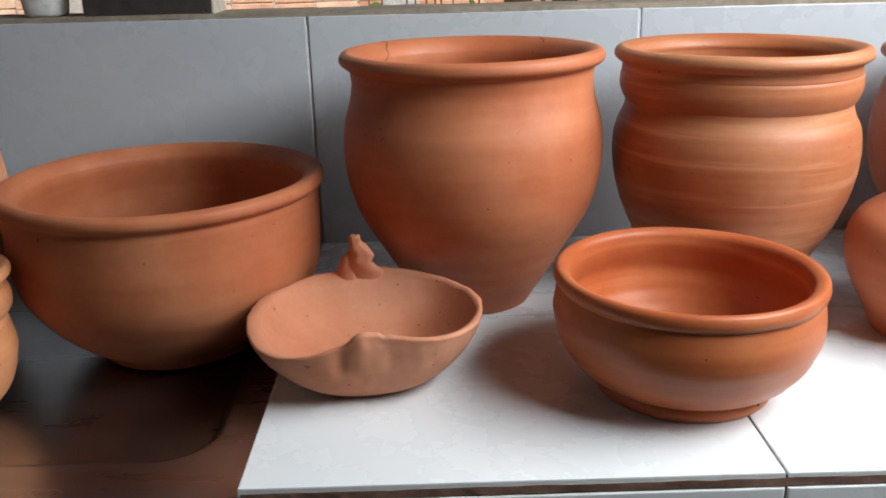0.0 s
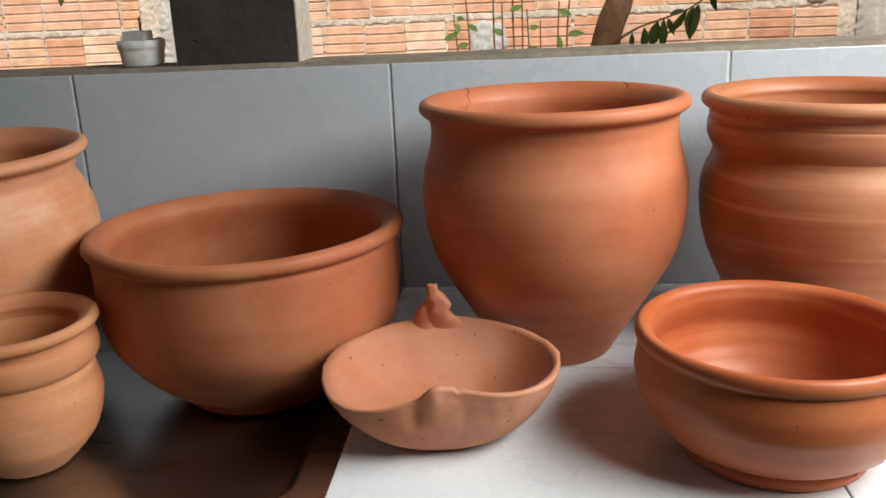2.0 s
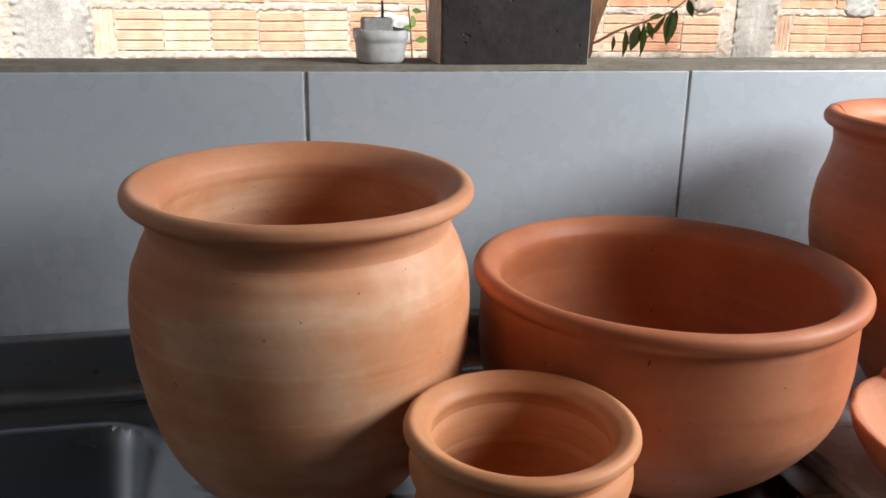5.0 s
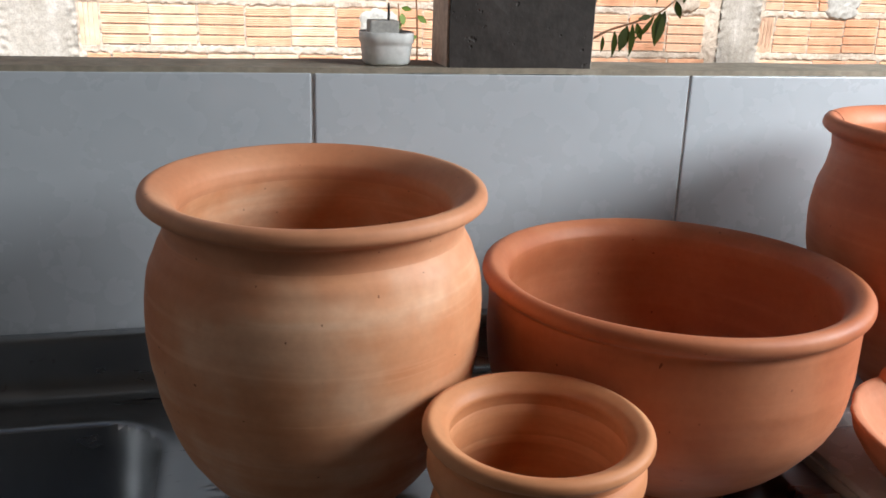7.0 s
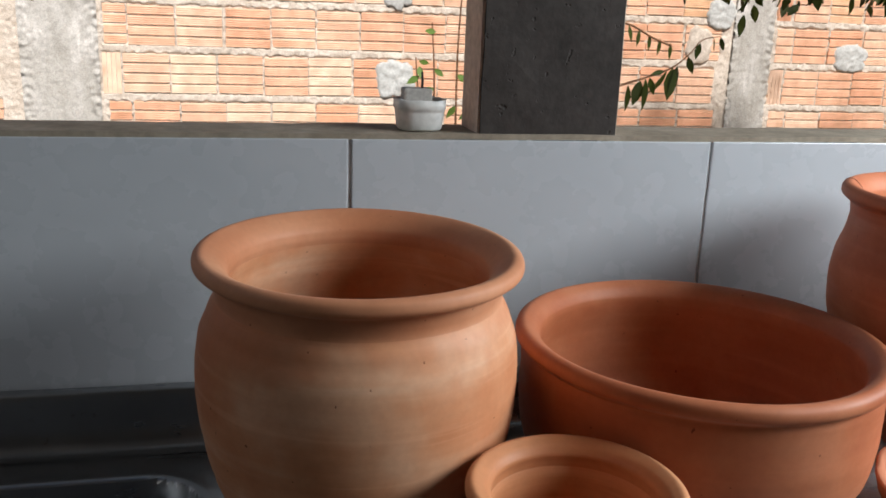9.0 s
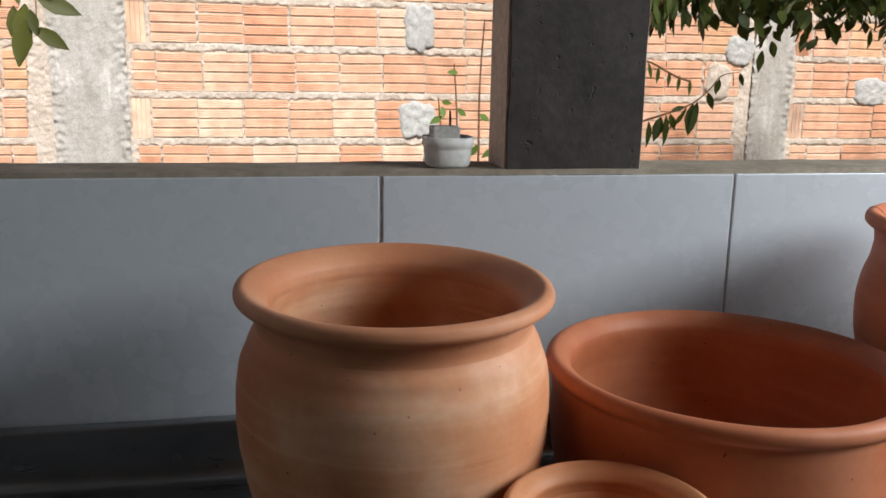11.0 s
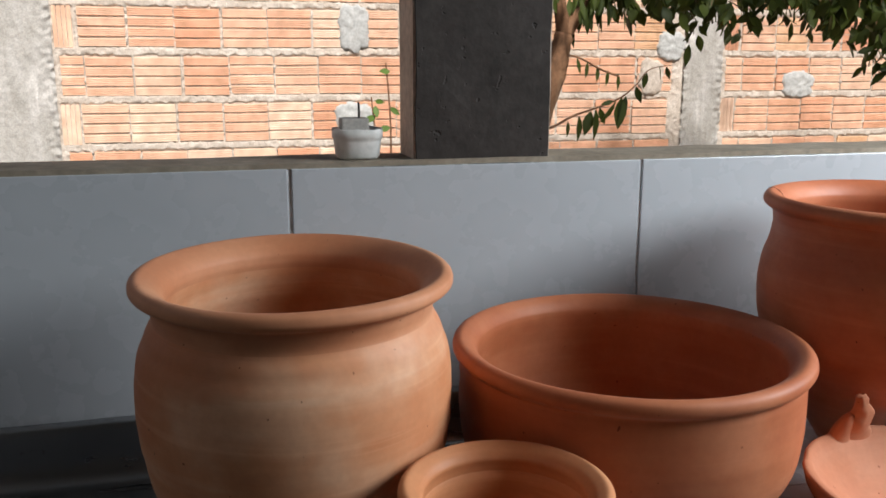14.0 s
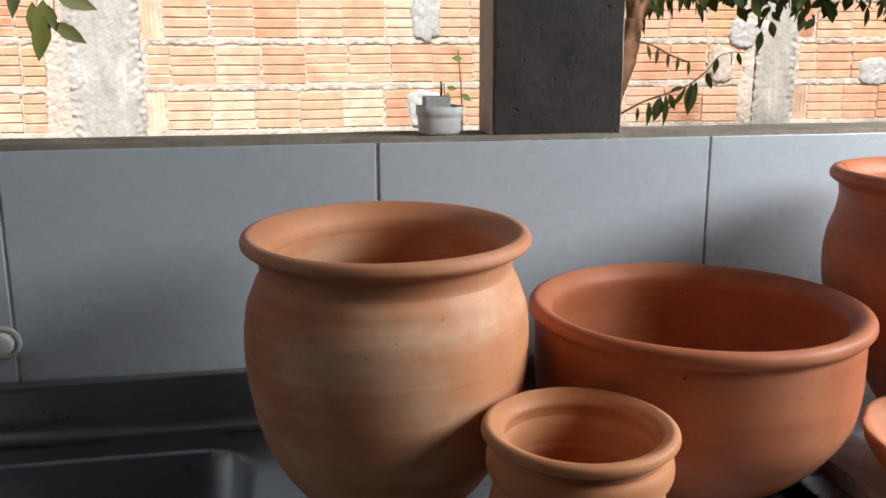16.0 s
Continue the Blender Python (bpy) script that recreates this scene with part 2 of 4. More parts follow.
leaf_fresh = leaf_material("fresh_leaves", (0.05, 0.095, 0.018), (0.11, 0.18, 0.035))


# ---- mesh helpers ----
def mesh_from(name, verts, faces, material, smooth=False):
    me = bpy.data.meshes.new(name)
    me.from_pydata([tuple(v) for v in verts], [], faces)
    me.materials.append(material)
    if smooth:
        me.polygons.foreach_set("use_smooth", [True] * len(me.polygons))
    me.update()
    return me


def part(name, bm, material, parent=None, label="", smooth=False):
    if isinstance(bm, bpy.types.Mesh):
        me = bm
    else:
        me = bpy.data.meshes.new(name)
        bm.to_mesh(me)
        bm.free()
        me.materials.append(material)
        if smooth:
            me.polygons.foreach_set("use_smooth", [True] * len(me.polygons))
    ob = new(name, me)
    ob.parent = parent
    if label:
        ob["label"] = label
    return ob


def box(x0, x1, y0, y1, z0, z1, bevel=0.0, segments=1):
    bm = bmesh.new()
    bmesh.ops.create_cube(bm, size=1)
    for v in bm.verts:
        v.co = Vector((x0 + (v.co.x + 0.5) * (x1 - x0), y0 + (v.co.y + 0.5) * (y1 - y0), z0 + (v.co.z + 0.5) * (z1 - z0)))
    if bevel:
        bmesh.ops.bevel(bm, geom=bm.edges[:], offset=bevel, segments=segments, affect="EDGES", profile=0.6)
    return bm


def rough_box(x0, x1, y0, y1, z0, z1, step, amount, seed=0.0, freq=14):
    """A block whose faces are uneven, as cast or trowelled cement is."""
    bm = box(x0, x1, y0, y1, z0, z1)
    for axis, (a, b) in enumerate(((x0, x1), (y0, y1), (z0, z1))):
        n = int((b - a) / step)
        for i in range(1, n):
            co, no = Vector((0, 0, 0)), Vector((0, 0, 0))
            co[axis], no[axis] = a + (b - a) * i / n, 1
            bmesh.ops.bisect_plane(bm, geom=bm.verts[:] + bm.edges[:] + bm.faces[:], plane_co=co, plane_no=no)
    for v in bm.verts:
        p = v.co * freq + Vector((seed, seed * 2, 0))
        v.co += Vector((noise.noise(p), noise.noise(p + Vector((9, 3, 1))), noise.noise(p + Vector((2, 7, 5))))) * amount
    return bm


def catmull(pts, per=6, closed=False):
    out = []
    n = len(pts)
    rng = range(n if closed else n - 1)
    for i in rng:
        p0 = pts[i - 1] if (closed or i > 0) else pts[0]
        p1, p2 = pts[i], pts[(i + 1) % n]
        p3 = pts[(i + 2) % n] if (closed or i + 2 < n) else pts[-1]
        for k in range(per):
            t = k / per
            out.append(tuple(0.5 * (2 * b + (c - a) * t + (2 * a - 5 * b + 4 * c - d) * t * t + (3 * b - a - 3 * c + d) * t ** 3) for a, b, c, d in zip(p0, p1, p2, p3)))
    if not closed:
        out.append(tuple(pts[-1]))
    return out


def lathe(name, profile, material, closed=False, seg=112, wobble=0.003, ring=0.0004, seed=0.0):
    """Turns a profile of (radius, height) round z, with the small unevenness of a thrown pot."""
    verts, faces = [], []
    n = len(profile)
    for i, (r, z) in enumerate(profile):
        for k in range(seg):
            a = 2 * math.pi * k / seg
            d = Vector((math.cos(a), math.sin(a), 0))
            w = 1 + wobble * noise.noise(Vector((d.x * 0.9 + seed, d.y * 0.9, z * 5)))
            rr = r * w + ring * noise.noise(Vector((d.x * 0.6, d.y * 0.6 + seed, z * 95))) if r > 0.001 else r
            zz = z + 0.0016 * r / 0.14 * noise.noise(Vector((d.x * 0.8, d.y * 0.8, seed + 4)))
            verts.append((rr * d.x, rr * d.y, zz))
    rows = n if closed else n - 1
    for i in range(rows):
        j = (i + 1) % n
        for k in range(seg):
            l = (k + 1) % seg
            faces.append((i * seg + k, i * seg + l, j * seg + l, j * seg + k))
    return mesh_from(name, verts, faces, material, True)


def flared(rn, z0, big, zc, zt, rin):
    """The profile of an everted rim from the neck's outside over the lip to its inside."""
    w, h, f = big - rin, zt - z0, big - rn
    return [(rn, z0), (rn + 0.22 * f, z0 + 0.22 * (zc - z0)), (rn + 0.74 * f, z0 + 0.52 * (zc - z0)), (big - 0.0004, zc - 0.12 * (zc - z0)), (big - 0.0010, zc + 0.52 * (zt - zc)), (big - 0.20 * w, zt - 0.0008),
            (big - 0.42 * w, zt - 0.01 * h), (big - 0.68 * w, zt - 0.10 * h), (big - 0.90 * w, zt - 0.27 * h), (rin, zt - 0.56 * h), (rin, z0 - 0.003)]


def everted(rn, z0, big, zt, rin, lip):
    """The profile of a flaring rim with a rounded lip, from the neck's outside to the throat inside."""
    a, h, d = big - lip - rn, zt - 2 * lip - z0, zt - z0
    s, zu = big - 1.75 * lip - rin, zt - 2 * lip
    return [(rn, z0), (rn + 0.09 * a, z0 + 0.46 * h), (rn + 0.45 * a, z0 + 0.87 * h), (big - 0.69 * lip, zu + 0.06 * lip), (big - 0.15 * lip, zu + 0.5 * lip), (big, zt - lip), (big - 0.22 * lip, zt - 0.35 * lip),
            (big - 0.94 * lip, zt), (big - 1.75 * lip, zt - 0.30 * lip), (rin + 0.5 * s, zt - 0.20 * d), (rin + 0.12 * s, zt - 0.37 * d), (rin, zt - 0.52 * d), (rin + 0.001, zt - 0.80 * d)]


def tube(points, radii, sides=8, lump=0.0):
    bm = bmesh.new()
    pts = [Vector(p) for p in points]
    rings = []
    for i, p in enumerate(pts):
        d = (pts[min(i + 1, len(pts) - 1)] - pts[max(i - 1, 0)]).normalized()
        u = d.cross(Vector((0.3, 1, 0.1))).normalized()
        v = d.cross(u)
        r = radii[i]
        ring = []
        for k in range(sides):
            a = 2 * math.pi * k / sides
            q = r * (1 + lump * noise.noise(p * 22 + Vector((math.cos(a), math.sin(a), i)) * 1.3))
            ring.append(bm.verts.new(p + (u * math.cos(a) + v * math.sin(a)) * q))
        rings.append(ring)
    for a, b in zip(rings, rings[1:]):
        for k in range(sides):
            bm.faces.new((a[k], a[(k + 1) % sides], b[(k + 1) % sides], b[k]))
    bm.faces.new(rings[0][::-1])
    bm.faces.new(rings[-1])
    return bm


# ---- large structure ----
floor = tagged(part("floor", box(-2.2, 1.32, -3.2, -0.02, -0.98, -0.90), floor_mat), "bare grey cement floor below the counter", "floor", kind="structure")
ground = tagged(part("ground", box(-300, 300, -300, 300, -1.10, -0.99), earth), "bare brown earth round the building", "ground", kind="structure")
ceiling = tagged(part("ceiling", box(-2.2, 1.36, -3.2, 0.16, 1.70, 1.78), ceiling_mat), "unseen ceiling over the counter, dark to cut bounce light", "ceiling", kind="structure")


def wall_with_opening(x0, x1, y0, y1, z0, z1, oy0, oy1, oz0, oz1):
    bm = bmesh.new()
    for a, b, c, d in ((y0, oy0, z0, z1), (oy1, y1, z0, z1), (oy0, oy1, z0, oz0), (oy0, oy1, oz1, z1)):
        other = box(x0, x1, a, b, c, d)
        me = bpy.data.meshes.new("tmp")
        other.to_mesh(me)
        other.free()
        bm.from_mesh(me)
        bpy.data.meshes.remove(me)
    return bm


# Unseen walls, added to close the room and hold back stray light.
wall_south = tagged(part("wall_south", box(-2.08, 1.20, -3.2, -3.08, -0.90, 1.70), plaster_wall), "unseen wall behind the camera, dark to cut bounce light", "wall", kind="structure")
# The west opening is made up, to go with the fill lamp.
wall_west = tagged(part("wall_west", wall_with_opening(-2.2, -2.08, -3.2, 0.1, -0.90, 1.70, -1.22, -0.22, 0.86, 1.54), plaster_wall), "unseen dark side wall with an opening added for the fill lamp", "wall", kind="structure")
wall_east = tagged(part("wall_east", wall_with_opening(1.20, 1.32, -3.08, 0.1, -0.90, 1.70, -1.28, -0.22, 0.60, 1.30), plaster_wall), "unseen dark side wall with a wide unglazed opening", "wall", kind="structure")

# low tiled wall behind the counter
wall_north = tagged(part("wall_north", box(-2.08, 1.32, 0.0022, 0.088, -0.98, 0.3205), grout), "low masonry wall faced with pale glazed tiles", "wall", kind="structure")
cap = tagged(part("wall_cap", rough_box(-2.08, 1.32, 0.002, 0.094, 0.3215, 0.328, 0.045, 0.0016, 3.0), cement), "rough grey-brown cement capping on the tiled wall", "wall cap", kind="structure")
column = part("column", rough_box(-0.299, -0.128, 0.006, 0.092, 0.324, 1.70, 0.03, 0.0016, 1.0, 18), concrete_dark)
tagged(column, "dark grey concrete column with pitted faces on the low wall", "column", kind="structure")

# Thin tan skins put the yard's light on the column's sides into colour.
for x0, x1 in ((-0.3015, -0.2965), (-0.1305, -0.1255)):
    part("lit_side_skin", rough_box(x0, x1, 0.010, 0.090, 0.326, 1.69, 0.03, 0.0007, x0, 30), side_light_tan, column, "tan skin with the yard's light in its colour")

# tiled counter
counter = tagged(part("counter", box(0.004, 1.198, -0.6190, 0.001, -0.90, -0.0030), grout_dark), "masonry counter faced with white glazed tiles", "counter", kind="structure")

# ---- steel sink unit ----
DECK = -0.030


def rounded_sd(x, y, x0, x1, y0, y1, r):
    """Signed distance to a rounded rectangle, negative inside."""
    qx = abs(x - (x0 + x1) / 2) - (x1 - x0) / 2 + r
    qy = abs(y - (y0 + y1) / 2) - (y1 - y0) / 2 + r
    return math.hypot(max(qx, 0), max(qy, 0)) + min(max(qx, qy), 0) - r


def smooth01(t):
    t = min(max(t, 0.0), 1.0)
    return t * t * (3 - 2 * t)


def deck_height(x, y):
    z = DECK + 0.014 * smooth01((rounded_sd(x, y, -1.9, -0.045, -0.541, 0.06, 0.05) + 0.006) / 0.012)
    z += (0.0022 - 0.0021 * smooth01((x + 0.44) / 0.08)) * max(0, math.cos(2 * math.pi * (y + 0.2) / 0.021)) ** 2 * smooth01((x + 0.585) / 0.02) * smooth01((-0.08 - x) / 0.03) * smooth01((y + 0.47) / 0.01) * smooth01((-0.19 - y) / 0.01) - 0.0018
    sd = rounded_sd(x, y, -1.12, -0.620, -0.50, -0.103, 0.065)
    z += 0.0016 * math.exp(-((sd - 0.006) / 0.009) ** 2)
    z -= 0.16 * smooth01((-sd) / 0.030)
    return z + 0.0006 * noise.noise(Vector((x * 7, y * 7, 2)))


def deck_meshes():
    nx, ny = 470, 165
    x0, x1, y0, y1 = -1.60, -0.003, -0.605, -0.040
    xs = [x0 + (x1 - x0) * i / nx for i in range(nx + 1)]
    ys = [y0 + (y1 - y0) * j / ny for j in range(ny + 1)]
    verts = [(x, y, deck_height(x, y)) for x in xs for y in ys]
    deck, bowl = [], []
    for i in range(nx):
        for j in range(ny):
            f = (i * (ny + 1) + j, (i + 1) * (ny + 1) + j, (i + 1) * (ny + 1) + j + 1, i * (ny + 1) + j + 1)
            sd = rounded_sd(xs[i], ys[j], -1.12, -0.620, -0.50, -0.103, 0.065)
            (bowl if sd < -0.004 else deck).append(f)
    return mesh_from("deck", verts, deck, steel, True), mesh_from("basin", verts, bowl, steel, True)


def extruded(profile, x0, x1, cuts=40, wave=0.0):
    verts, faces = [], []
    n = len(profile)
    for i in range(cuts + 1):
        x = x0 + (x1 - x0) * i / cuts
        for y, z in profile:
            verts.append((x, y + wave * noise.noise(Vector((x * 5, z * 9, 1))), z + wave * noise.noise(Vector((x * 6, 3, z)))))
    for i in range(cuts):
        for j in range(n - 1):
            faces.append((i * n + j, (i + 1) * n + j, (i + 1) * n + j + 1, i * n + j + 1))
    return verts, faces


sink = new("sink_unit")
tagged(sink, "dull stainless steel sink unit with a ribbed drainboard", "sink")
deck_me, basin_me = deck_meshes()
part("drainboard", deck_me, steel, sink)
part("basin", basin_me, steel, sink)
prof = catmull([(-0.052, -0.0312), (-0.041, -0.0306), (-0.032, -0.0255), (-0.0255, -0.012), (-0.022, 0.010), (-0.0195, 0.030), (-0.015, 0.0345), (-0.004, 0.035)], 4)
part("backsplash", mesh_from("backsplash", *extruded(prof, -1.60, -0.003, 60, 0.0004), steel, True), steel, sink)
prof = catmull([(-0.604, -0.018), (-0.609, -0.017), (-0.613, -0.022), (-0.614, -0.035), (-0.614, -0.052)], 4)
part("front_lip", mesh_from("front_lip", *extruded(prof, -1.60, -0.003, 40, 0.0005), steel, True), steel, sink)
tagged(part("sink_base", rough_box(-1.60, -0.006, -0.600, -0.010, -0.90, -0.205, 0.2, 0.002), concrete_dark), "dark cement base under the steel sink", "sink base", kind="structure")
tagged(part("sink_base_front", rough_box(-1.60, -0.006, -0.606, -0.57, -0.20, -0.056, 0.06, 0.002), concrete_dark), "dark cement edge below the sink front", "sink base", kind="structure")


# ---- pots ----
def pot(name, x, y, zb, label, category, outer, thick, rim, material, rim_material=None, foot=None, extra=(), seed=0.0, ring=0.0004, wobble=0.004):
    """A thrown pot: a hollow body, its rolled rim and, where it has one, a turned foot; extra: raised bands."""
    thing = new(name)
    thing.location = (x, y, zb)
    tagged(thing, label, category)
    z0 = rim[2]
    outer = [p for p in outer if p[1] < z0 - 0.006]
    inner = [(max(r - thick, 0.004), z + (thick * 0.9 if i == 0 else 0)) for i, (r, z) in enumerate(outer) if z < z0 - 0.012]
    lip = flared(*rim[1:]) if rim[0] == "rolled" else everted(*rim[1:])
    per = 7
    profile = catmull(outer + lip + inner[::-1], per)
    a, b = len(outer) * per, (len(outer) + len(lip) - 1) * per
    low = lathe("body", [(0.0005, 0.001)] + profile[:a + 1], material, False, wobble=wobble, ring=ring, seed=seed)
    inside = lathe("inside", profile[b:] + [(0.0005, inner[0][1])], material, False, wobble=wobble, ring=ring, seed=seed)
    bm = bmesh.new()
    bm.from_mesh(low)
    bm.from_mesh(inside)
    part("body", bm, material, thing, smooth=True)
    part("rim", lathe("rim", profile[a:b + 1], rim_material or material, False, wobble=wobble, ring=ring, seed=seed), material, thing)
    for band in extra:
        part("band", lathe("band", catmull(band, 3, True), material, True, wobble=wobble, ring=ring, seed=seed), material, thing)
    if foot:
        part("foot", lathe("foot", catmull(foot, 3, True), material, True, wobble=wobble, ring=ring, seed=seed), material, thing)
    return thing


tall = pot("tall_clay_pot", 0.212, -0.221, 0, "large terracotta pot with a thick rolled rim and cracked lip", "clay pot",
    [(0.066, 0.002), (0.071, 0.010), (0.086, 0.034), (0.105, 0.065), (0.122, 0.093), (0.137, 0.122), (0.1460, 0.155), (0.149, 0.190), (0.1460, 0.220), (0.1395, 0.243), (0.1372, 0.254), (0.133, 0.285)],
    0.010, ("everted", 0.1365, 0.2600, 0.149, 0.2985, 0.1215, 0.0088), clay_red, seed=1.0)

crack_pts = []
for k, (r, z) in enumerate(((0.1465, 0.2962), (0.1407, 0.2986), (0.1336, 0.2961), (0.1276, 0.2910), (0.1232, 0.2846), (0.1217, 0.2785), (0.1223, 0.2690))):
    a = radians(133 + 2.2 * k + (1.5 if k % 2 else 0))
    crack_pts.append((r * math.cos(a), r * math.sin(a), z))
part("crack", tube(catmull(crack_pts, 3), [0.0006] * 19, 6), dark_hole, tall, "thin dark crack in the lip")
crack_pts = []
for k, (r, z) in enumerate(((0.1450, 0.2974), (0.1407, 0.2986), (0.1336, 0.2961), (0.1300, 0.2934))):
    a = radians(52 - 3.0 * k + (1.5 if k % 2 else 0))
    crack_pts.append((r * math.cos(a), r * math.sin(a), z))
part("crack", tube(catmull(crack_pts, 3), [0.0003] * 10, 6), dark_hole, tall, "thin dark crack in the lip")

pot("ridged_clay_pot", 0.515, -0.222, 0, "terracotta pot with a ridged neck and pale streaky bands", "clay pot",
    [(0.066, 0.002), (0.072, 0.012), (0.088, 0.040), (0.106, 0.071), (0.121, 0.101), (0.133, 0.137), (0.138, 0.175), (0.135, 0.205), (0.1275, 0.222), (0.1245, 0.234), (0.124, 0.255), (0.125, 0.280)],
    0.010, ("everted", 0.1295, 0.2660, 0.139, 0.2955, 0.1140, 0.0085), clay_band, extra=[[(0.116, 0.226), (0.1245, 0.2345), (0.1290, 0.2425), (0.1318, 0.2520), (0.1314, 0.2600), (0.1298, 0.2665), (0.118, 0.268)]], seed=2.0)

pot("far_clay_pot", 0.852, -0.180, 0, "terracotta pot with a pale inside standing beside the jug", "clay pot",
    [(0.066, 0.002), (0.074, 0.014), (0.094, 0.045), (0.116, 0.085), (0.134, 0.125), (0.141, 0.165), (0.138, 0.205), (0.130, 0.238), (0.126, 0.252), (0.126, 0.268)],
    0.010, ("everted", 0.125, 0.246, 0.139, 0.2815, 0.1140, 0.0085), clay_red, seed=3.0)

pot("small_mouth_jug", 0.710, -0.358, 0, "round terracotta jug with a narrow neck on the tiled counter", "clay jug",
    [(0.070, 0.002), (0.073, 0.010), (0.080, 0.026), (0.093, 0.050), (0.103, 0.080), (0.103, 0.102), (0.093, 0.126), (0.070, 0.143), (0.046, 0.152), (0.036, 0.162), (0.034, 0.180), (0.036, 0.196), (0.038, 0.205)],
    0.007, ("rolled", 0.036, 0.194, 0.041, 0.204, 0.211, 0.029), clay_red, seed=4.0)

burnished = pot("burnished_bowl", 0.400, -0.461, 0, "glossy red-brown clay bowl with a turned foot on white tiles", "clay bowl",
    [(0.076, 0.004), (0.080, 0.012), (0.095, 0.021), (0.110, 0.037), (0.120, 0.056), (0.1245, 0.078), (0.122, 0.097), (0.117, 0.106), (0.116, 0.114)],
    0.010, ("rolled", 0.1205, 0.1030, 0.1246, 0.1125, 0.1205, 0.1090), clay_glossy, foot=[(0.060, 0.001), (0.080, 0.001), (0.084, 0.004), (0.083, 0.010), (0.078, 0.015), (0.062, 0.014)], seed=5.0, ring=0.0010)
crack_pts = []
for k, (r, z) in enumerate(((0.0845, 0.008), (0.0835, 0.0125), (0.0885, 0.0170), (0.0960, 0.0215), (0.1015, 0.0270), (0.1055, 0.0310))):
    a = radians(-52 + (1.0 if k % 2 else 0))
    crack_pts.append((r * math.cos(a), r * math.sin(a), z))
part("crack", tube(catmull(crack_pts, 3), [0.0007] * 16, 6), dark_hole, burnished, "short firing crack above the foot")

pot("large_clay_bowl", -0.138, -0.259, DECK, "wide deep terracotta bowl with a rolled rim on the drainboard", "clay bowl",
    [(0.086, 0.001), (0.092, 0.004), (0.093, 0.010), (0.114, 0.024), (0.135, 0.043), (0.152, 0.065), (0.166, 0.090), (0.1715, 0.125), (0.1718, 0.148), (0.1715, 0.161), (0.164, 0.178), (0.164, 0.192)],
    0.011, ("everted", 0.1718, 0.1690, 0.179, 0.2025, 0.1535, 0.0090), clay_bowl, seed=6.0)

ochre = pot("ochre_clay_pot", -0.472, -0.253, DECK, "big ochre clay pot with orange smears and a thick rim", "clay pot",
    [(0.074, 0.002), (0.079, 0.008), (0.092, 0.024), (0.108, 0.045), (0.124, 0.075), (0.135, 0.112), (0.1415, 0.150), (0.1435, 0.188), (0.1405, 0.220), (0.133, 0.243), (0.1275, 0.255), (0.126, 0.282)],
    0.010, ("everted", 0.1255, 0.2590, 0.143, 0.298, 0.1135, 0.0080), clay_ochre, clay_ochre_rim, seed=7.0, ring=0.0007)
# its rim leans a little to the front
ochre.rotation_euler = (radians(1.5), 0, 0)
ochre.scale = (1, 1, 0.983)
ochre.location.z = DECK + 0.0019

pot("little_clay_pot", -0.329, -0.441, DECK, "small tan clay pot with a grooved neck on the drainboard", "clay pot",
    [(0.040, 0.002), (0.044, 0.006), (0.056, 0.018), (0.068, 0.035), (0.0755, 0.058), (0.0775, 0.075), (0.0745, 0.094), (0.0725, 0.104), (0.0735, 0.118), (0.0745, 0.130)],
    0.007, ("everted", 0.0745, 0.133, 0.0845, 0.1555, 0.0645, 0.0062), clay_small, extra=[[(0.066, 0.102), (0.0735, 0.106), (0.0785, 0.112), (0.0805, 0.120), (0.0795, 0.128), (0.0760, 0.1335), (0.066, 0.135)]], seed=8.0, ring=0.0006)


# lopsided dish with two lugs
def dish_rim(a):
    """Radius and height of the dish's rim by the angle in degrees."""
    c, s = math.cos(radians(a)), math.sin(radians(a))
    r = 0.116 * 0.110 / math.hypot(0.110 * c, 0.116 * s)
    front = math.exp(-(((a + 82 + 180) % 360 - 180) / 30) ** 2)
    back = math.exp(-(((a - 96 + 180) % 360 - 180) / 30) ** 2)
    left = math.exp(-(((a + 135 + 180) % 360 - 180) / 34) ** 2)
    r += -0.020 * front + 0.003 * left - 0.004 * back
    z = 0.071 + 0.010 * front + 0.006 * back - 0.010 * left
    return r, z


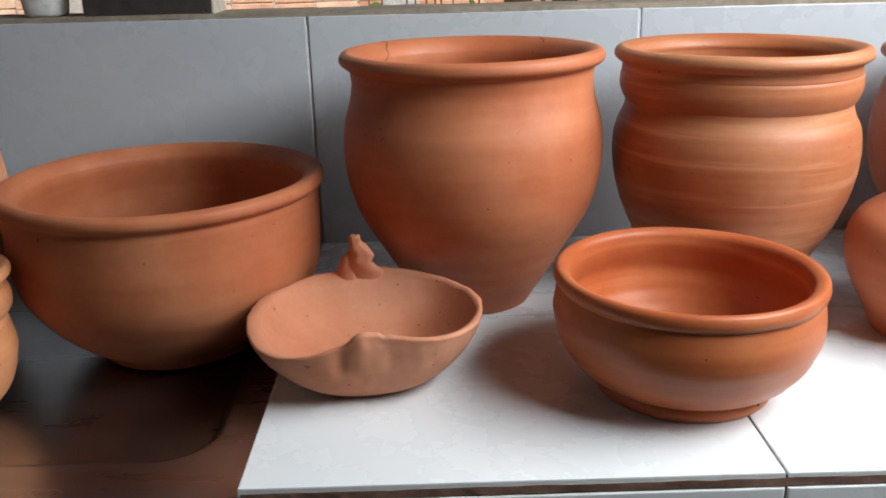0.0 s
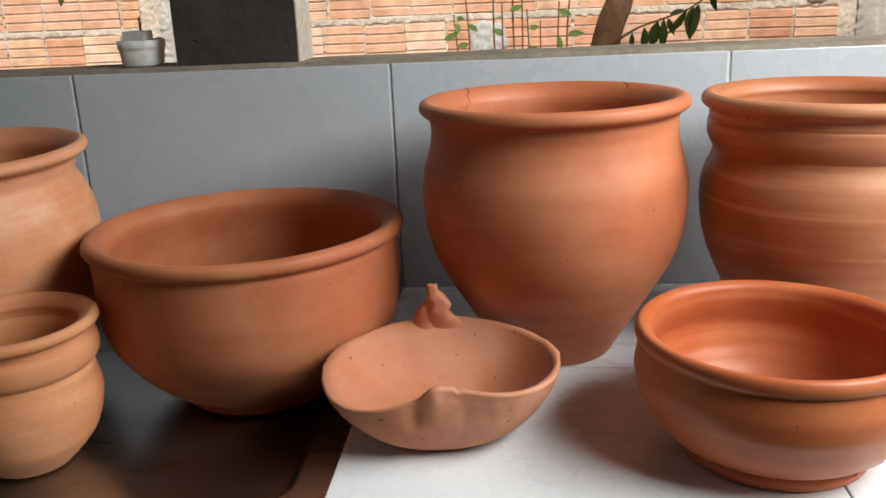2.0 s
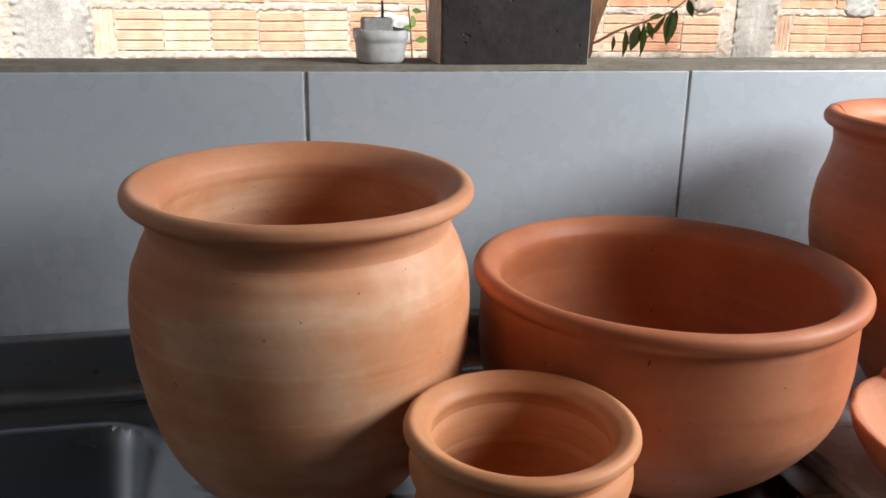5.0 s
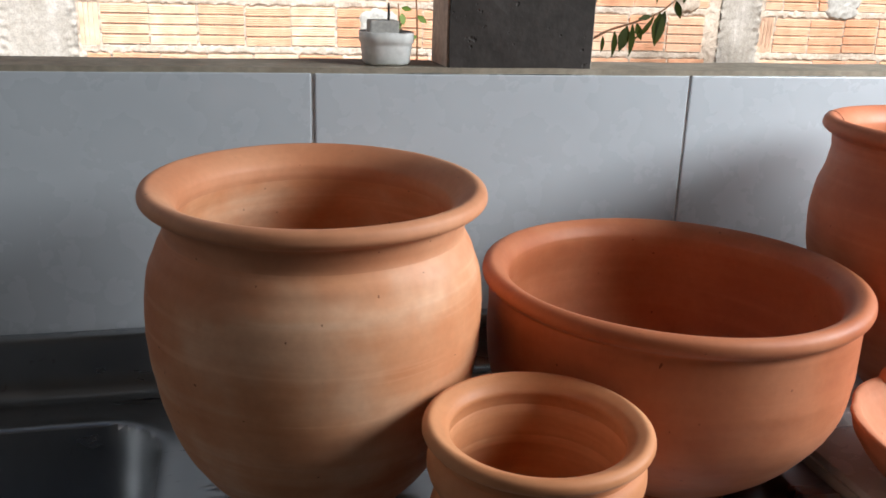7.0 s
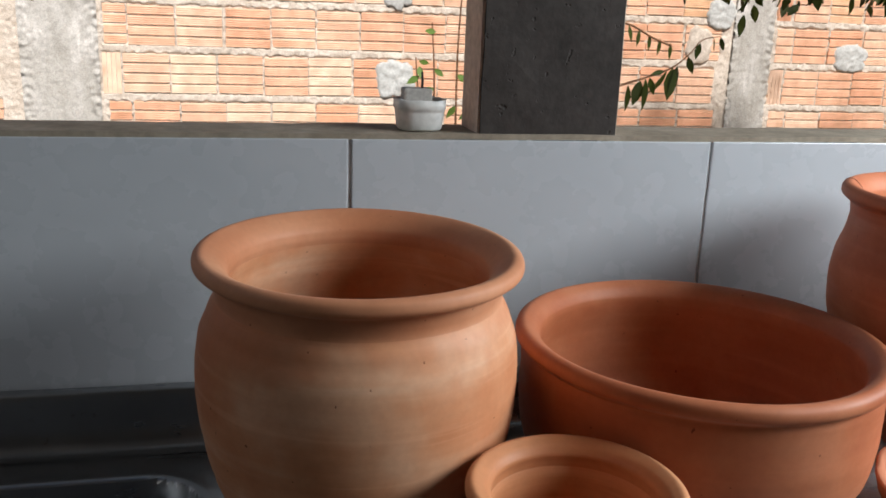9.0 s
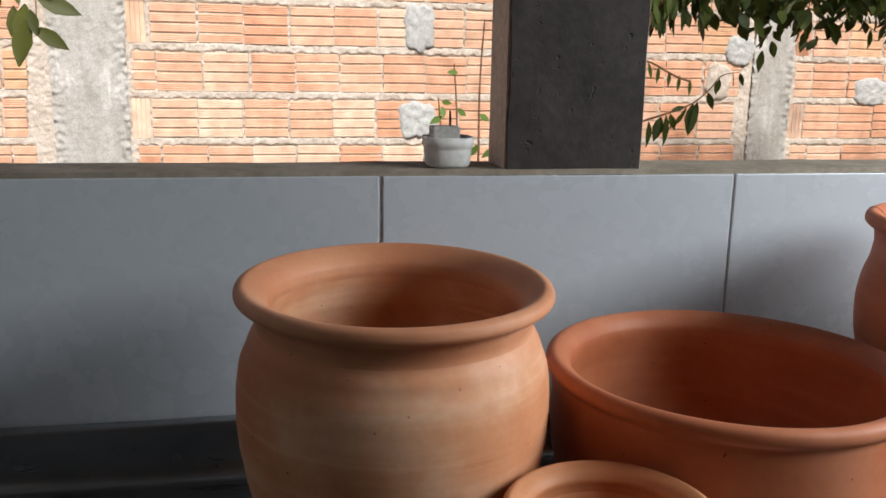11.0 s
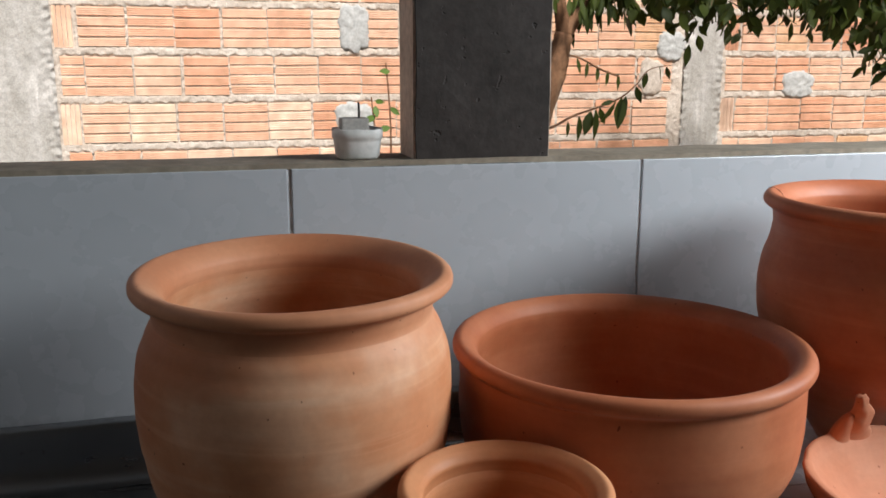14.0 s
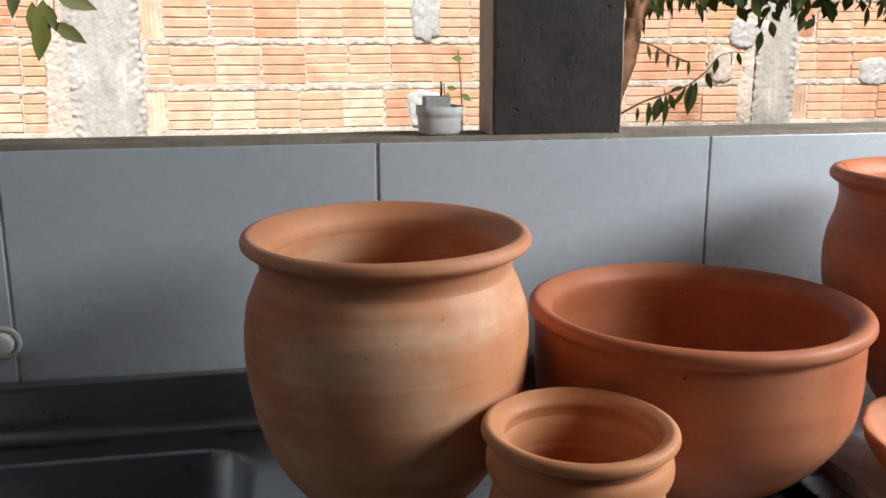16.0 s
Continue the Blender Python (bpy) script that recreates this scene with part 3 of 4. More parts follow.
def dish_mesh():
    seg = 240
    outer = [(0.0, 0.0), (0.34, 0.002), (0.50, 0.035), (0.64, 0.13), (0.77, 0.30), (0.88, 0.53), (0.955, 0.77), (0.985, 0.90), (1.0, 0.97), (0.985, 1.0)]
    inner = [(0.955, 1.0), (0.93, 0.97), (0.90, 0.90), (0.80, 0.69), (0.64, 0.46), (0.46, 0.315), (0.25, 0.262), (0.0, 0.250)]
    prof_d = catmull(outer, 5) + catmull(inner, 5)
    verts, faces = [], []
    for i, (u, w) in enumerate(prof_d):
        for k in range(seg):
            a = 360 * k / seg
            r, z = dish_rim(a)
            c, s = math.cos(radians(a)), math.sin(radians(a))
            rb = 0.106 + (r - 0.106) * min(1, max(0, (u - 0.35) / 0.6))
            zr = 0.072 + (z - 0.072) * smooth01(w)
            n = noise.noise(Vector((c * u * 2.4, s * u * 2.4, w * 2 + i // 46 * 5))) * 0.0022
            n += noise.noise(Vector((c * u * 9, s * u * 9, w * 5))) * 0.0010
            da = (a + 89 + 180) % 360 - 180
            tab = math.exp(-(da / 6.5) ** 2) + 0.45 * math.exp(-((da - 10) / 6) ** 2) - 0.55 * math.exp(-((da + 12) / 4) ** 2) + 0.06 * noise.noise(Vector((a * 0.4, w * 7, 3))) * math.exp(-(da / 14) ** 2)
            up = smooth01((w - 0.45) / 0.5)
            ridge = math.exp(-((w - 0.80) / 0.22) ** 2) if i < 47 else 0.35 * up
            n += tab * 0.007 * ridge
            zr += (0.005 * max(tab, 0) - 0.0025 * math.exp(-((da - 13) / 1.8) ** 2)) * up
            curl = 0.006 * math.exp(-(((a + 160 + 180) % 360 - 180) / 45) ** 2) * (up if i >= 46 else 0)
            n -= curl
            verts.append(((u * rb + n) * c, (u * rb + n) * s, w * zr + n * 0.6 * (1 if w > 0.05 else 0)))
    for i in range(len(prof_d) - 1):
        for k in range(seg):
            l = (k + 1) % seg
            faces.append((i * seg + k, i * seg + l, (i + 1) * seg + l, (i + 1) * seg + k))
    return mesh_from("body", verts, faces, clay_pink, True)


dish = new("pinched_dish")
dish.location = (0.095, -0.424, 0)
tagged(dish, "small pinkish hand-shaped clay dish with two pinched lugs", "clay dish")
part("body", dish_mesh(), clay_pink, dish)


def fin(levels, seed):
    """An upright pinched fin of clay: (height, middle x, middle y, half width, half depth) from foot to tip."""
    verts, faces = [], []
    lv = catmull(levels, 5)
    for z, cx, cy, hx, hy in lv:
        for k in range(20):
            a = 2 * math.pi * k / 20
            c, s = math.cos(a), math.sin(a)
            q = (abs(c) ** 2.1 + abs(s) ** 2.1) ** (-1 / 2.1)
            n = 1 + (0.10 + 0.14 * smooth01((z - 0.084) / 0.012)) * noise.noise(Vector((c * 1.9 + seed, s * 1.9, z * 110)))
            verts.append((cx + hx * q * c * n, cy + hy * q * s * n, z + 0.003 * noise.noise(Vector((c * 2, s * 2, seed))) * (1 if z > 0.09 else 0)))
    for i in range(len(lv) - 1):
        for k in range(20):
            l = (k + 1) % 20
            faces.append((i * 20 + k, i * 20 + l, (i + 1) * 20 + l, (i + 1) * 20 + k))
    faces.append(tuple(range(len(verts) - 20, len(verts))))
    return mesh_from("lug", verts, faces, clay_pink, True)


part("lug", fin([(0.050, -0.008, 0.0985, 0.034, 0.003), (0.064, -0.009, 0.1005, 0.029, 0.0065), (0.074, -0.010, 0.0985, 0.022, 0.0085), (0.081, -0.011, 0.0945, 0.0165, 0.009), (0.089, -0.011, 0.090, 0.0135, 0.009), (0.099, -0.010, 0.087, 0.0125, 0.0085), (0.107, -0.012, 0.085, 0.0095, 0.0075), (0.112, -0.0145, 0.084, 0.0060, 0.006), (0.1175, -0.0150, 0.0835, 0.0058, 0.005), (0.1195, -0.015, 0.083, 0.003, 0.003)], 2.0), clay_pink, dish, "upright broken lug", True)
part("lug_stub", fin([(0.055, -0.026, 0.0985, 0.014, 0.006), (0.072, -0.027, 0.097, 0.0115, 0.008), (0.084, -0.026, 0.093, 0.009, 0.008), (0.093, -0.024, 0.090, 0.0065, 0.006), (0.0985, -0.022, 0.088, 0.003, 0.004)], 5.0), clay_pink, dish, "broken-off stump of the lug", True)
# Flat dark discs stand in for the shaded depth of the holes.
for hx, hy, hr in ((-0.002, 0.0, 0.0055), (0.023, -0.008, 0.003)):
    part("drain_hole", lathe("drain_hole", [(0.0003, 0.0186), (hr * 0.7, 0.0186), (hr * 0.95, 0.0196)], dark_hole, False, 24), dark_hole, dish).location = (hx, hy, 0)
    part("hole_collar", lathe("hole_collar", catmull([(hr * 0.9, 0.0184), (hr, 0.0200), (hr * 1.35, 0.0212), (hr * 1.9, 0.0200), (hr * 2.6, 0.0178)], 4), clay_pink, False, 36, 0.05, 0.0006, hx * 90), clay_pink, dish).location = (hx, hy, 0)

# tub with a cast block on the wall cap
tub = new("cut_plastic_tub")
tub.location = (-0.365, 0.046, 0.3285)
tagged(tub, "cut-down dirty white plastic tub standing on the wall cap", "tub")


def squarish(r, z, seg=48, power=3.2, crack=0.0):
    pts = []
    for k in range(seg):
        a = 2 * math.pi * k / seg
        c, s = math.cos(a), math.sin(a)
        q = (abs(c) ** power + abs(s) ** power) ** (-1 / power)
        pts.append((r * q * c, r * q * s, z + crack * noise.noise(Vector((c * 3, s * 3, 7)))))
    return pts


def tub_mesh():
    rows = [(0.010, 0.0, 0), (0.024, 0.0, 0), (0.0265, 0.003, 0), (0.0285, 0.020, 0), (0.029, 0.024, 0), (0.0305, 0.025, 0), (0.0305, 0.036, 0.002), (0.0290, 0.0365, 0.002), (0.0275, 0.026, 0), (0.025, 0.012, 0), (0.004, 0.011, 0)]
    verts, faces = [], []
    for r, z, c in rows:
        verts += squarish(r, z, crack=c)
    for i in range(len(rows) - 1):
        for k in range(48):
            l = (k + 1) % 48
            faces.append((i * 48 + k, i * 48 + l, (i + 1) * 48 + l, (i + 1) * 48 + k))
    return mesh_from("tub_shell", verts, faces, plastic_tub, True)


part("tub_shell", tub_mesh(), plastic_tub, tub)
block = new("cast_cement_block")
block.location = (-0.369, 0.046, 0.3405)
tagged(block, "small cast cement block with a rusty pin sitting in the tub", "cement block")
part("cement", box(-0.017, 0.017, -0.015, 0.015, 0, 0.037, 0.0025, 2), cement_block, block)
part("pin", tube([(0.006, -0.002, 0.03), (0.0065, -0.002, 0.045), (0.006, -0.002, 0.056)], [0.0016, 0.0016, 0.0012], 10), black_metal, block, "thin dark metal pin")

# water outlet low on the tiled wall
valve = new("wall_outlet")
valve.location = (-0.919, -0.001, 0.087)
tagged(valve, "round pale water outlet with a grey collar on the wall", "water outlet")
ring_me = lathe("collar", catmull([(0.016, 0.0), (0.021, 0.001), (0.021, 0.005), (0.016, 0.006)], 3, True), cement_block, True, 40)
part("collar", ring_me, cement_block, valve).rotation_euler = (radians(90), 0, 0)
plug_me = lathe("plug", catmull([(0.0004, 0.018), (0.010, 0.017), (0.0135, 0.013), (0.014, 0.0)], 4), plastic_tub, False, 40)
part("plug", plug_me, plastic_tub, valve).rotation_euler = (radians(90), 0, 0)

# ---- plants beyond the low wall ----
def leaf_verts(base, direction, up, length, width, curl):
    d = Vector(direction).normalized()
    side = d.cross(Vector(up)).normalized()
    n = side.cross(d)
    rows = [(0.0, 0.06), (0.22, 0.72), (0.48, 1.0), (0.74, 0.66), (1.0, 0.03)]
    verts = []
    for t, w in rows:
        c = Vector(base) + d * length * t + n * (-curl * length * t * t)
        for sgn in (-1, 0, 1):
            verts.append(c + side * sgn * w * width / 2 + n * (0.10 * width * abs(sgn)))
    faces = []
    for i in range(4):
        for k in range(2):
            faces.append((i * 3 + k, i * 3 + k + 1, i * 3 + k + 4, i * 3 + k + 3))
    return verts, faces


def leaves_mesh(name, spots, material):
    verts, faces = [], []
    for spot in spots:
        v, f = leaf_verts(*spot)
        n = len(verts)
        verts += v
        faces += [tuple(i + n for i in q) for q in f]
    return mesh_from(name, verts, faces, material, True)


def droop(rnd, lo=0.048, hi=0.075):
    d = (rnd.uniform(-0.6, 0.6), rnd.uniform(-0.6, 0.6), rnd.uniform(-1.0, -0.15))
    up = (rnd.uniform(-1, 1), rnd.uniform(-1, 0.2), rnd.uniform(0.2, 1))
    l = rnd.uniform(lo, hi)
    return d, up, l, l * rnd.uniform(0.44, 0.60), rnd.uniform(-0.1, 0.3)


rnd = random.Random(11)
tree = new("tree")
tree.location = (0, 0, 0)
tagged(tree, "leafy tree with a slanting brown trunk by the brick wall", "tree")
trunk_pts = catmull([(0.30, 1.62, -1.0), (0.36, 1.61, -0.4), (0.40, 1.60, 0.05), (0.443, 1.60, 0.22), (0.492, 1.60, 0.38), (0.520, 1.60, 0.47), (0.535, 1.60, 0.53)], 4)
part("trunk", tube(trunk_pts, [0.055 - 0.026 * i / len(trunk_pts) for i in range(len(trunk_pts))], 14, 0.35), bark, tree, smooth=True)
for pts, r0 in (([(0.533, 1.60, 0.52), (0.585, 1.61, 0.60), (0.66, 1.63, 0.69), (0.80, 1.66, 0.85), (1.05, 1.70, 1.05), (1.4, 1.72, 1.2)], 0.028),
                ([(0.533, 1.60, 0.52), (0.51, 1.58, 0.62), (0.47, 1.57, 0.78), (0.44, 1.55, 1.0), (0.40, 1.5, 1.3)], 0.024),
                ([(0.80, 1.66, 0.85), (1.1, 1.6, 0.88), (1.5, 1.5, 0.92), (2.0, 1.45, 0.9)], 0.016),
                ([(0.44, 1.55, 1.0), (0.0, 1.5, 1.1), (-0.6, 1.5, 1.12), (-1.1, 1.5, 1.0), (-1.16, 1.5, 0.75)], 0.014)):
    cm = catmull(pts, 4)
    part("limb", tube(cm, [r0 * (1 - 0.75 * i / len(cm)) for i in range(len(cm))], 9, 0.25), bark, tree, smooth=True)


def low_edge(x):
    """How low the crown hangs, by the place along the wall."""
    pts = [(0.40, 0.76), (0.62, 0.64), (0.80, 0.61), (1.00, 0.55), (1.20, 0.59), (1.44, 0.57), (1.60, 0.51), (1.74, 0.38), (1.84, 0.32), (2.1, 0.34), (3.2, 0.42)]
    return float(np.interp(x, [p[0] for p in pts], [p[1] for p in pts]))


spots = []
twigs = []
for c in range(500):
    x = rnd.uniform(0.62, 2.9)
    y = rnd.uniform(1.25, 1.95)
    edge = low_edge(x * (2.6 / (y + 1.1)))
    z = edge + 0.02 + abs(rnd.gauss(0, 0.20)) + (0.25 * rnd.random() if rnd.random() < 0.4 else 0)
    twigs.append((x, y, z))
    for k in range(rnd.randint(5, 10)):
        b = (x + rnd.gauss(0, 0.035), y + rnd.gauss(0, 0.04), z + rnd.gauss(0, 0.03))
        spots.append((b, *droop(rnd)))
for c in range(105):
    x, y, z = rnd.uniform(0.40, 0.64), rnd.uniform(1.45, 1.7), rnd.uniform(0.60, 0.95)
    for k in range(4):
        spots.append(((x + rnd.gauss(0, 0.02), y, z + rnd.gauss(0, 0.02)), (rnd.uniform(-0.3, 0.3), -0.1, -1), (rnd.uniform(-1, 1), -1, 0.3), rnd.uniform(0.05, 0.08), 0.018, 0.1))
tagged(part("crown", leaves_mesh("crown", spots, leaf_dark), leaf_dark, tree, "dark drooping leaves"), kind="stuff")
bm = bmesh.new()
for x, y, z in twigs:
    me = bpy.data.meshes.new("tmp")
    b2 = tube([(x + 0.02, y, z + 0.16), (x + 0.008, y, z + 0.07), (x, y, z - 0.02)], [0.003, 0.0024, 0.0012], 5)
    b2.to_mesh(me)
    b2.free()
    bm.from_mesh(me)
    bpy.data.meshes.remove(me)
tagged(part("twig_mass", bm, bark, tree), kind="stuff")

# low side branch
branch_pts = catmull([(0.37, 1.56, 0.20), (0.47, 1.52, 0.245), (0.53, 1.5, 0.28), (0.60, 1.5, 0.302), (0.683, 1.5, 0.332), (0.74, 1.5, 0.375), (0.78, 1.5, 0.42), (0.838, 1.5, 0.432)], 4)
part("side_branch", tube(branch_pts, [0.0045 - 0.0033 * i / len(branch_pts) for i in range(len(branch_pts))], 7), bark, tree, smooth=True)
spots = []
for x, z, l, dx in ((0.545, 0.28, 0.075, 0.05), (0.585, 0.295, 0.07, -0.1), (0.60, 0.30, 0.085, 0.1), (0.615, 0.305, 0.06, 0.35), (0.665, 0.325, 0.075, -0.35), (0.685, 0.335, 0.10, 0.05), (0.70, 0.34, 0.08, -0.1), (0.735, 0.37, 0.06, 0.3), (0.77, 0.41, 0.05, -0.5), (0.81, 0.43, 0.05, 0.2), (0.835, 0.43, 0.05, 0.4), (0.51, 0.265, 0.06, -0.2), (0.66, 0.325, 0.05, -0.9)):
    l *= rnd.uniform(0.75, 1.1)
    spots.append(((x, 1.5 - 0.01, z), (dx + rnd.uniform(-0.25, 0.25), -0.15, -1 if abs(dx) < 0.8 else -0.2), (rnd.uniform(-1.5, 1.5), -1, 0.2), l, l * rnd.uniform(0.36, 0.5), rnd.uniform(0, 0.25)))
part("branch_leaves", leaves_mesh("branch_leaves", spots, leaf_dark), leaf_dark, tree)
thin = catmull([(0.52, 1.6, 0.47), (0.57, 1.55, 0.455), (0.63, 1.52, 0.42), (0.68, 1.5, 0.40)], 4)
part("side_branch", tube(thin, [0.003] * len(thin), 6), bark, tree, smooth=True)
spots = [((0.55 + 0.035 * i, 1.53, 0.455 - 0.012 * i), (rnd.uniform(-0.4, 0.4), -0.2, -1), (0.4, -1, 0.2), 0.05, 0.018, 0.1) for i in range(5)]
part("branch_leaves", leaves_mesh("branch_leaves", spots, leaf_dark), leaf_dark, tree)

# hanging spray seen at the other end
spray = []
for x, z, l, dx, dz in ((-1.175, 0.515, 0.105, 0.85, -0.55), (-1.175, 0.590, 0.115, 0.95, -0.30), (-1.165, 0.635, 0.095, 1.0, 0.2), (-1.20, 0.575, 0.125, -0.1, -1), (-1.195, 0.535, 0.125, -0.2, -1),
                        (-1.235, 0.570, 0.10, 0.05, -1), (-1.27, 0.625, 0.10, -0.15, -1), (-1.27, 0.66, 0.09, -0.6, -0.7), (-1.18, 0.56, 0.07, 0.2, -1), (-1.23, 0.66, 0.09, 0.2, -1), (-1.14, 0.68, 0.09, 0.8, -0.4), (-1.20, 0.74, 0.10, -0.5, -0.8), (-1.17, 0.72, 0.10, 0.3, -0.9)):
    spray.append(((x, 1.5 + rnd.uniform(-0.03, 0.03), z), (dx, -0.2, dz), (rnd.uniform(-0.5, 0.5), -1, 0.3), l, l * rnd.uniform(0.40, 0.50), rnd.uniform(0.0, 0.18)))
part("hanging_leaves", leaves_mesh("hanging_leaves", spray, leaf_olive), leaf_olive, tree, "broad olive-green leaves")
part("hanging_twig", tube([(-1.16, 1.5, 0.80), (-1.17, 1.5, 0.66), (-1.175, 1.5, 0.50)], [0.004, 0.003, 0.0015], 6), bark, tree)

# thin seedlings rooted behind the wall
for i, (x, top, lean) in enumerate(((0.02, 0.44, -0.02), (0.09, 0.58, 0.015), (0.125, 0.36, 0.0), (0.15, 0.60, 0.03), (0.19, 0.40, 0.0), (0.215, 0.34, -0.01), (0.25, 0.30, 0.0), (0.30, 0.36, 0.01), (0.325, 0.46, 0.03), (-0.02, 0.33, -0.02))):
    plant = new("seedling")
    y = 1.78 + 0.05 * math.sin(i * 2.3)
    plant.location = (x, y, -0.99)
    tagged(plant, "thin upright seedling with a few fresh green leaves", "seedling", "seedlings behind the low wall")
    h = top + 0.99
    pts = catmull([(0, 0, 0), (lean * 0.5, 0, h * 0.6), (lean * 0.3, 0, h * 0.85), (lean, 0, h)], 4)
    part("stem", tube(pts, [0.005 - 0.003 * k / len(pts) for k in range(len(pts))], 6), bark, plant)
    sp = []
    for k in range(3):
        zz = rnd.uniform(0.10, min(top, 0.42)) + 0.99
        sp.append(((lean * 0.4, 0, zz), (rnd.uniform(-1, 1), rnd.uniform(-0.5, 0), rnd.uniform(-0.8, 0.2)), (rnd.uniform(-0.5, 0.5), -1, 0.4), rnd.uniform(0.035, 0.06), rnd.uniform(0.018, 0.026), 0.1))
    part("leaves", leaves_mesh("leaves", sp, leaf_fresh), leaf_fresh, plant)

# ---- brick wall across the yard ----
YB = 2.75
brick_wall = tagged(part("brick_wall", rough_box(-4.2, 4.2, YB + 0.006, YB + 0.15, -1.0, 1.55, 0.12, 0.008, 5.0, 9), mortar), "unplastered wall of ribbed orange hollow bricks with rough mortar", "brick wall", kind="structure")


def brick_mesh(w, h, vertical=False):
    """A hollow brick's ribbed face: four bands with deep grooves and fine ribs."""
    prof_b = []
    bands = 4
    span = w if vertical else h
    for b in range(bands):
        z0 = span * b / bands
        bh = span / bands
        for k in range(4):
            za = z0 + bh * (0.10 + 0.2 * k)
            prof_b += [(za, 0.0), (za + bh * 0.10, 0.0), (za + bh * 0.12, 0.0035), (za + bh * 0.185, 0.0035)] if k < 3 else [(za, 0.0), (za + bh * 0.17, 0.0)]
        prof_b += [(z0 + bh * 0.90, 0.021), (z0 + bh * 1.0, 0.021)]
    prof_b = [(0, 0.021)] + prof_b + [(span, 0.021)]
    length = h if vertical else w
    verts, faces = [], []
    n = len(prof_b)
    for x in (0.0, length):
        for z, d in prof_b:
            verts.append((z, d, x) if vertical else (x, d, z))
    for i in range(n - 1):
        faces.append((i, i + n, i + n + 1, i + 1) if not vertical else (i, i + 1, i + n + 1, i + n))
    m = len(verts)
    for x in (0.0, length):
        for z in (0.0, span):
            verts.append((z, 0.03, x) if vertical else (x, 0.03, z))
    faces += [(0, m, m + 2, n), (n - 1, 2 * n - 1, m + 3, m + 1)]
    faces.append(tuple(range(n)) + (m + 1, m))
    faces.append(tuple(range(2 * n - 1, n - 1, -1)) + (m + 2, m + 3))
    return mesh_from("brick", verts, faces, brick_mat)


BW, BH, PX, PZ = 0.176, 0.160, 0.1825, 0.1905
mesh_full = brick_mesh(BW, BH)
mesh_half = brick_mesh(0.085, BH)
mesh_turned = brick_mesh(0.072, BH, True)
rb = random.Random(5)
count = 0
rest_v, rest_f = [], []


laid = []


def lay(x, z, me):
    """One brick; those of the stretch that can be seen are pieces of their own."""
    global count
    laid.append((x, x + me.vertices[-1].co.x, z, z + BH))
    if 0.0 < z + BH and z < 0.95 and -2.6 < x < 3.0:
        ob = new("brick", me)
        ob.parent = brick_wall
        ob.location = (x + rb.uniform(-0.002, 0.002), YB - 0.004 + rb.uniform(-0.003, 0.003), z + rb.uniform(-0.003, 0.003))
        ob.rotation_euler = (0, radians(rb.uniform(-0.5, 0.5)), radians(rb.uniform(-0.8, 0.8)))
        count += 1
    else:
        n = len(rest_v)
        for v in me.vertices:
            rest_v.append((v.co.x + x, v.co.y + YB - 0.004, v.co.z + z))
        for p in me.polygons:
            rest_f.append(tuple(i + n for i in p.vertices))


for row in range(-6, 8):
    z = 0.116 + row * PZ
    shift = (0.0, 0.045, -0.03, 0.07)[row % 4]
    for x0, x1 in ((-4.1, -1.455), (-1.135, 1.590), (1.815, 4.1)):
        x = x0
        turned = row % 2 == 0
        if turned:
            lay(x, z, mesh_turned)
            x += 0.080
        x += abs(shift) * 0.3
        if not turned:
            lay(x, z, mesh_half)
            x += 0.093
        while x + BW < x1 - 0.01:
            lay(x, z, mesh_full)
            x += PX + rb.uniform(-0.002, 0.006)
        if x1 - x > 0.10:
            lay(x, z, mesh_half)
            x += 0.093
        if x1 - x > 0.076:
            lay(x, z, mesh_turned)
ob = part("brick_rows", mesh_from("brick_rows", rest_v, rest_f, brick_mat), brick_mat, brick_wall)
tagged(ob, kind="stuff")

PIERS = ((-1.432, -1.142), (1.602, 1.802))


def grid_face(x0, x1, z0, z1, step, depth):
    """A rough upright face as a fine grid; depth is an array function of x and z."""
    nx, nz = int((x1 - x0) / step), int((z1 - z0) / step)
    xs, zs = np.linspace(x0, x1, nx + 1), np.linspace(z0, z1, nz + 1)
    gx, gz = np.meshgrid(xs, zs, indexing="ij")
    d = depth(gx, gz)
    verts = np.stack([gx, d, gz], axis=-1).reshape(-1, 3).tolist()
    idx = np.arange((nx + 1) * (nz + 1)).reshape(nx + 1, nz + 1)
    faces = np.stack([idx[:-1, :-1], idx[1:, :-1], idx[1:, 1:], idx[:-1, 1:]], axis=-1).reshape(-1, 4).tolist()
    return verts, faces


def rough_field(gx, gz, seed, fx, fz, octaves=3):
    out = np.zeros_like(gx)
    flat = out.ravel()
    for i, (x, z) in enumerate(zip(gx.ravel(), gz.ravel())):
        flat[i] = noise.fractal(Vector((x * fx, seed, z * fz)), 0.9, 2.1, octaves)
    return out


def mortar_depth(gx, gz):
    """Mortar stands level with the bricks in the joints and runs a little over their edges."""
    sd = np.full(gx.shape, 0.03)
    for x0, x1, z0, z1 in laid:
        qx = np.abs(gx - (x0 + x1) / 2) - (x1 - x0) / 2
        qz = np.abs(gz - (z0 + z1) / 2) - (z1 - z0) / 2
        sd = np.minimum(sd, np.maximum(qx, qz))
    ragged = rough_field(gx, gz, 1.0, 42, 42, 3)
    lumps = rough_field(gx, gz, 5.0, 75, 75, 2)
    crumbs = rough_field(gx, gz, 9.0, 170, 170, 1)
    edge = np.clip((sd + 0.0045 + 0.0060 * ragged) / 0.004, 0, 1)
    return YB + 0.028 - edge * (0.0300 + 0.0040 * lumps + 0.0025 * ragged + 0.0040 * crumbs)


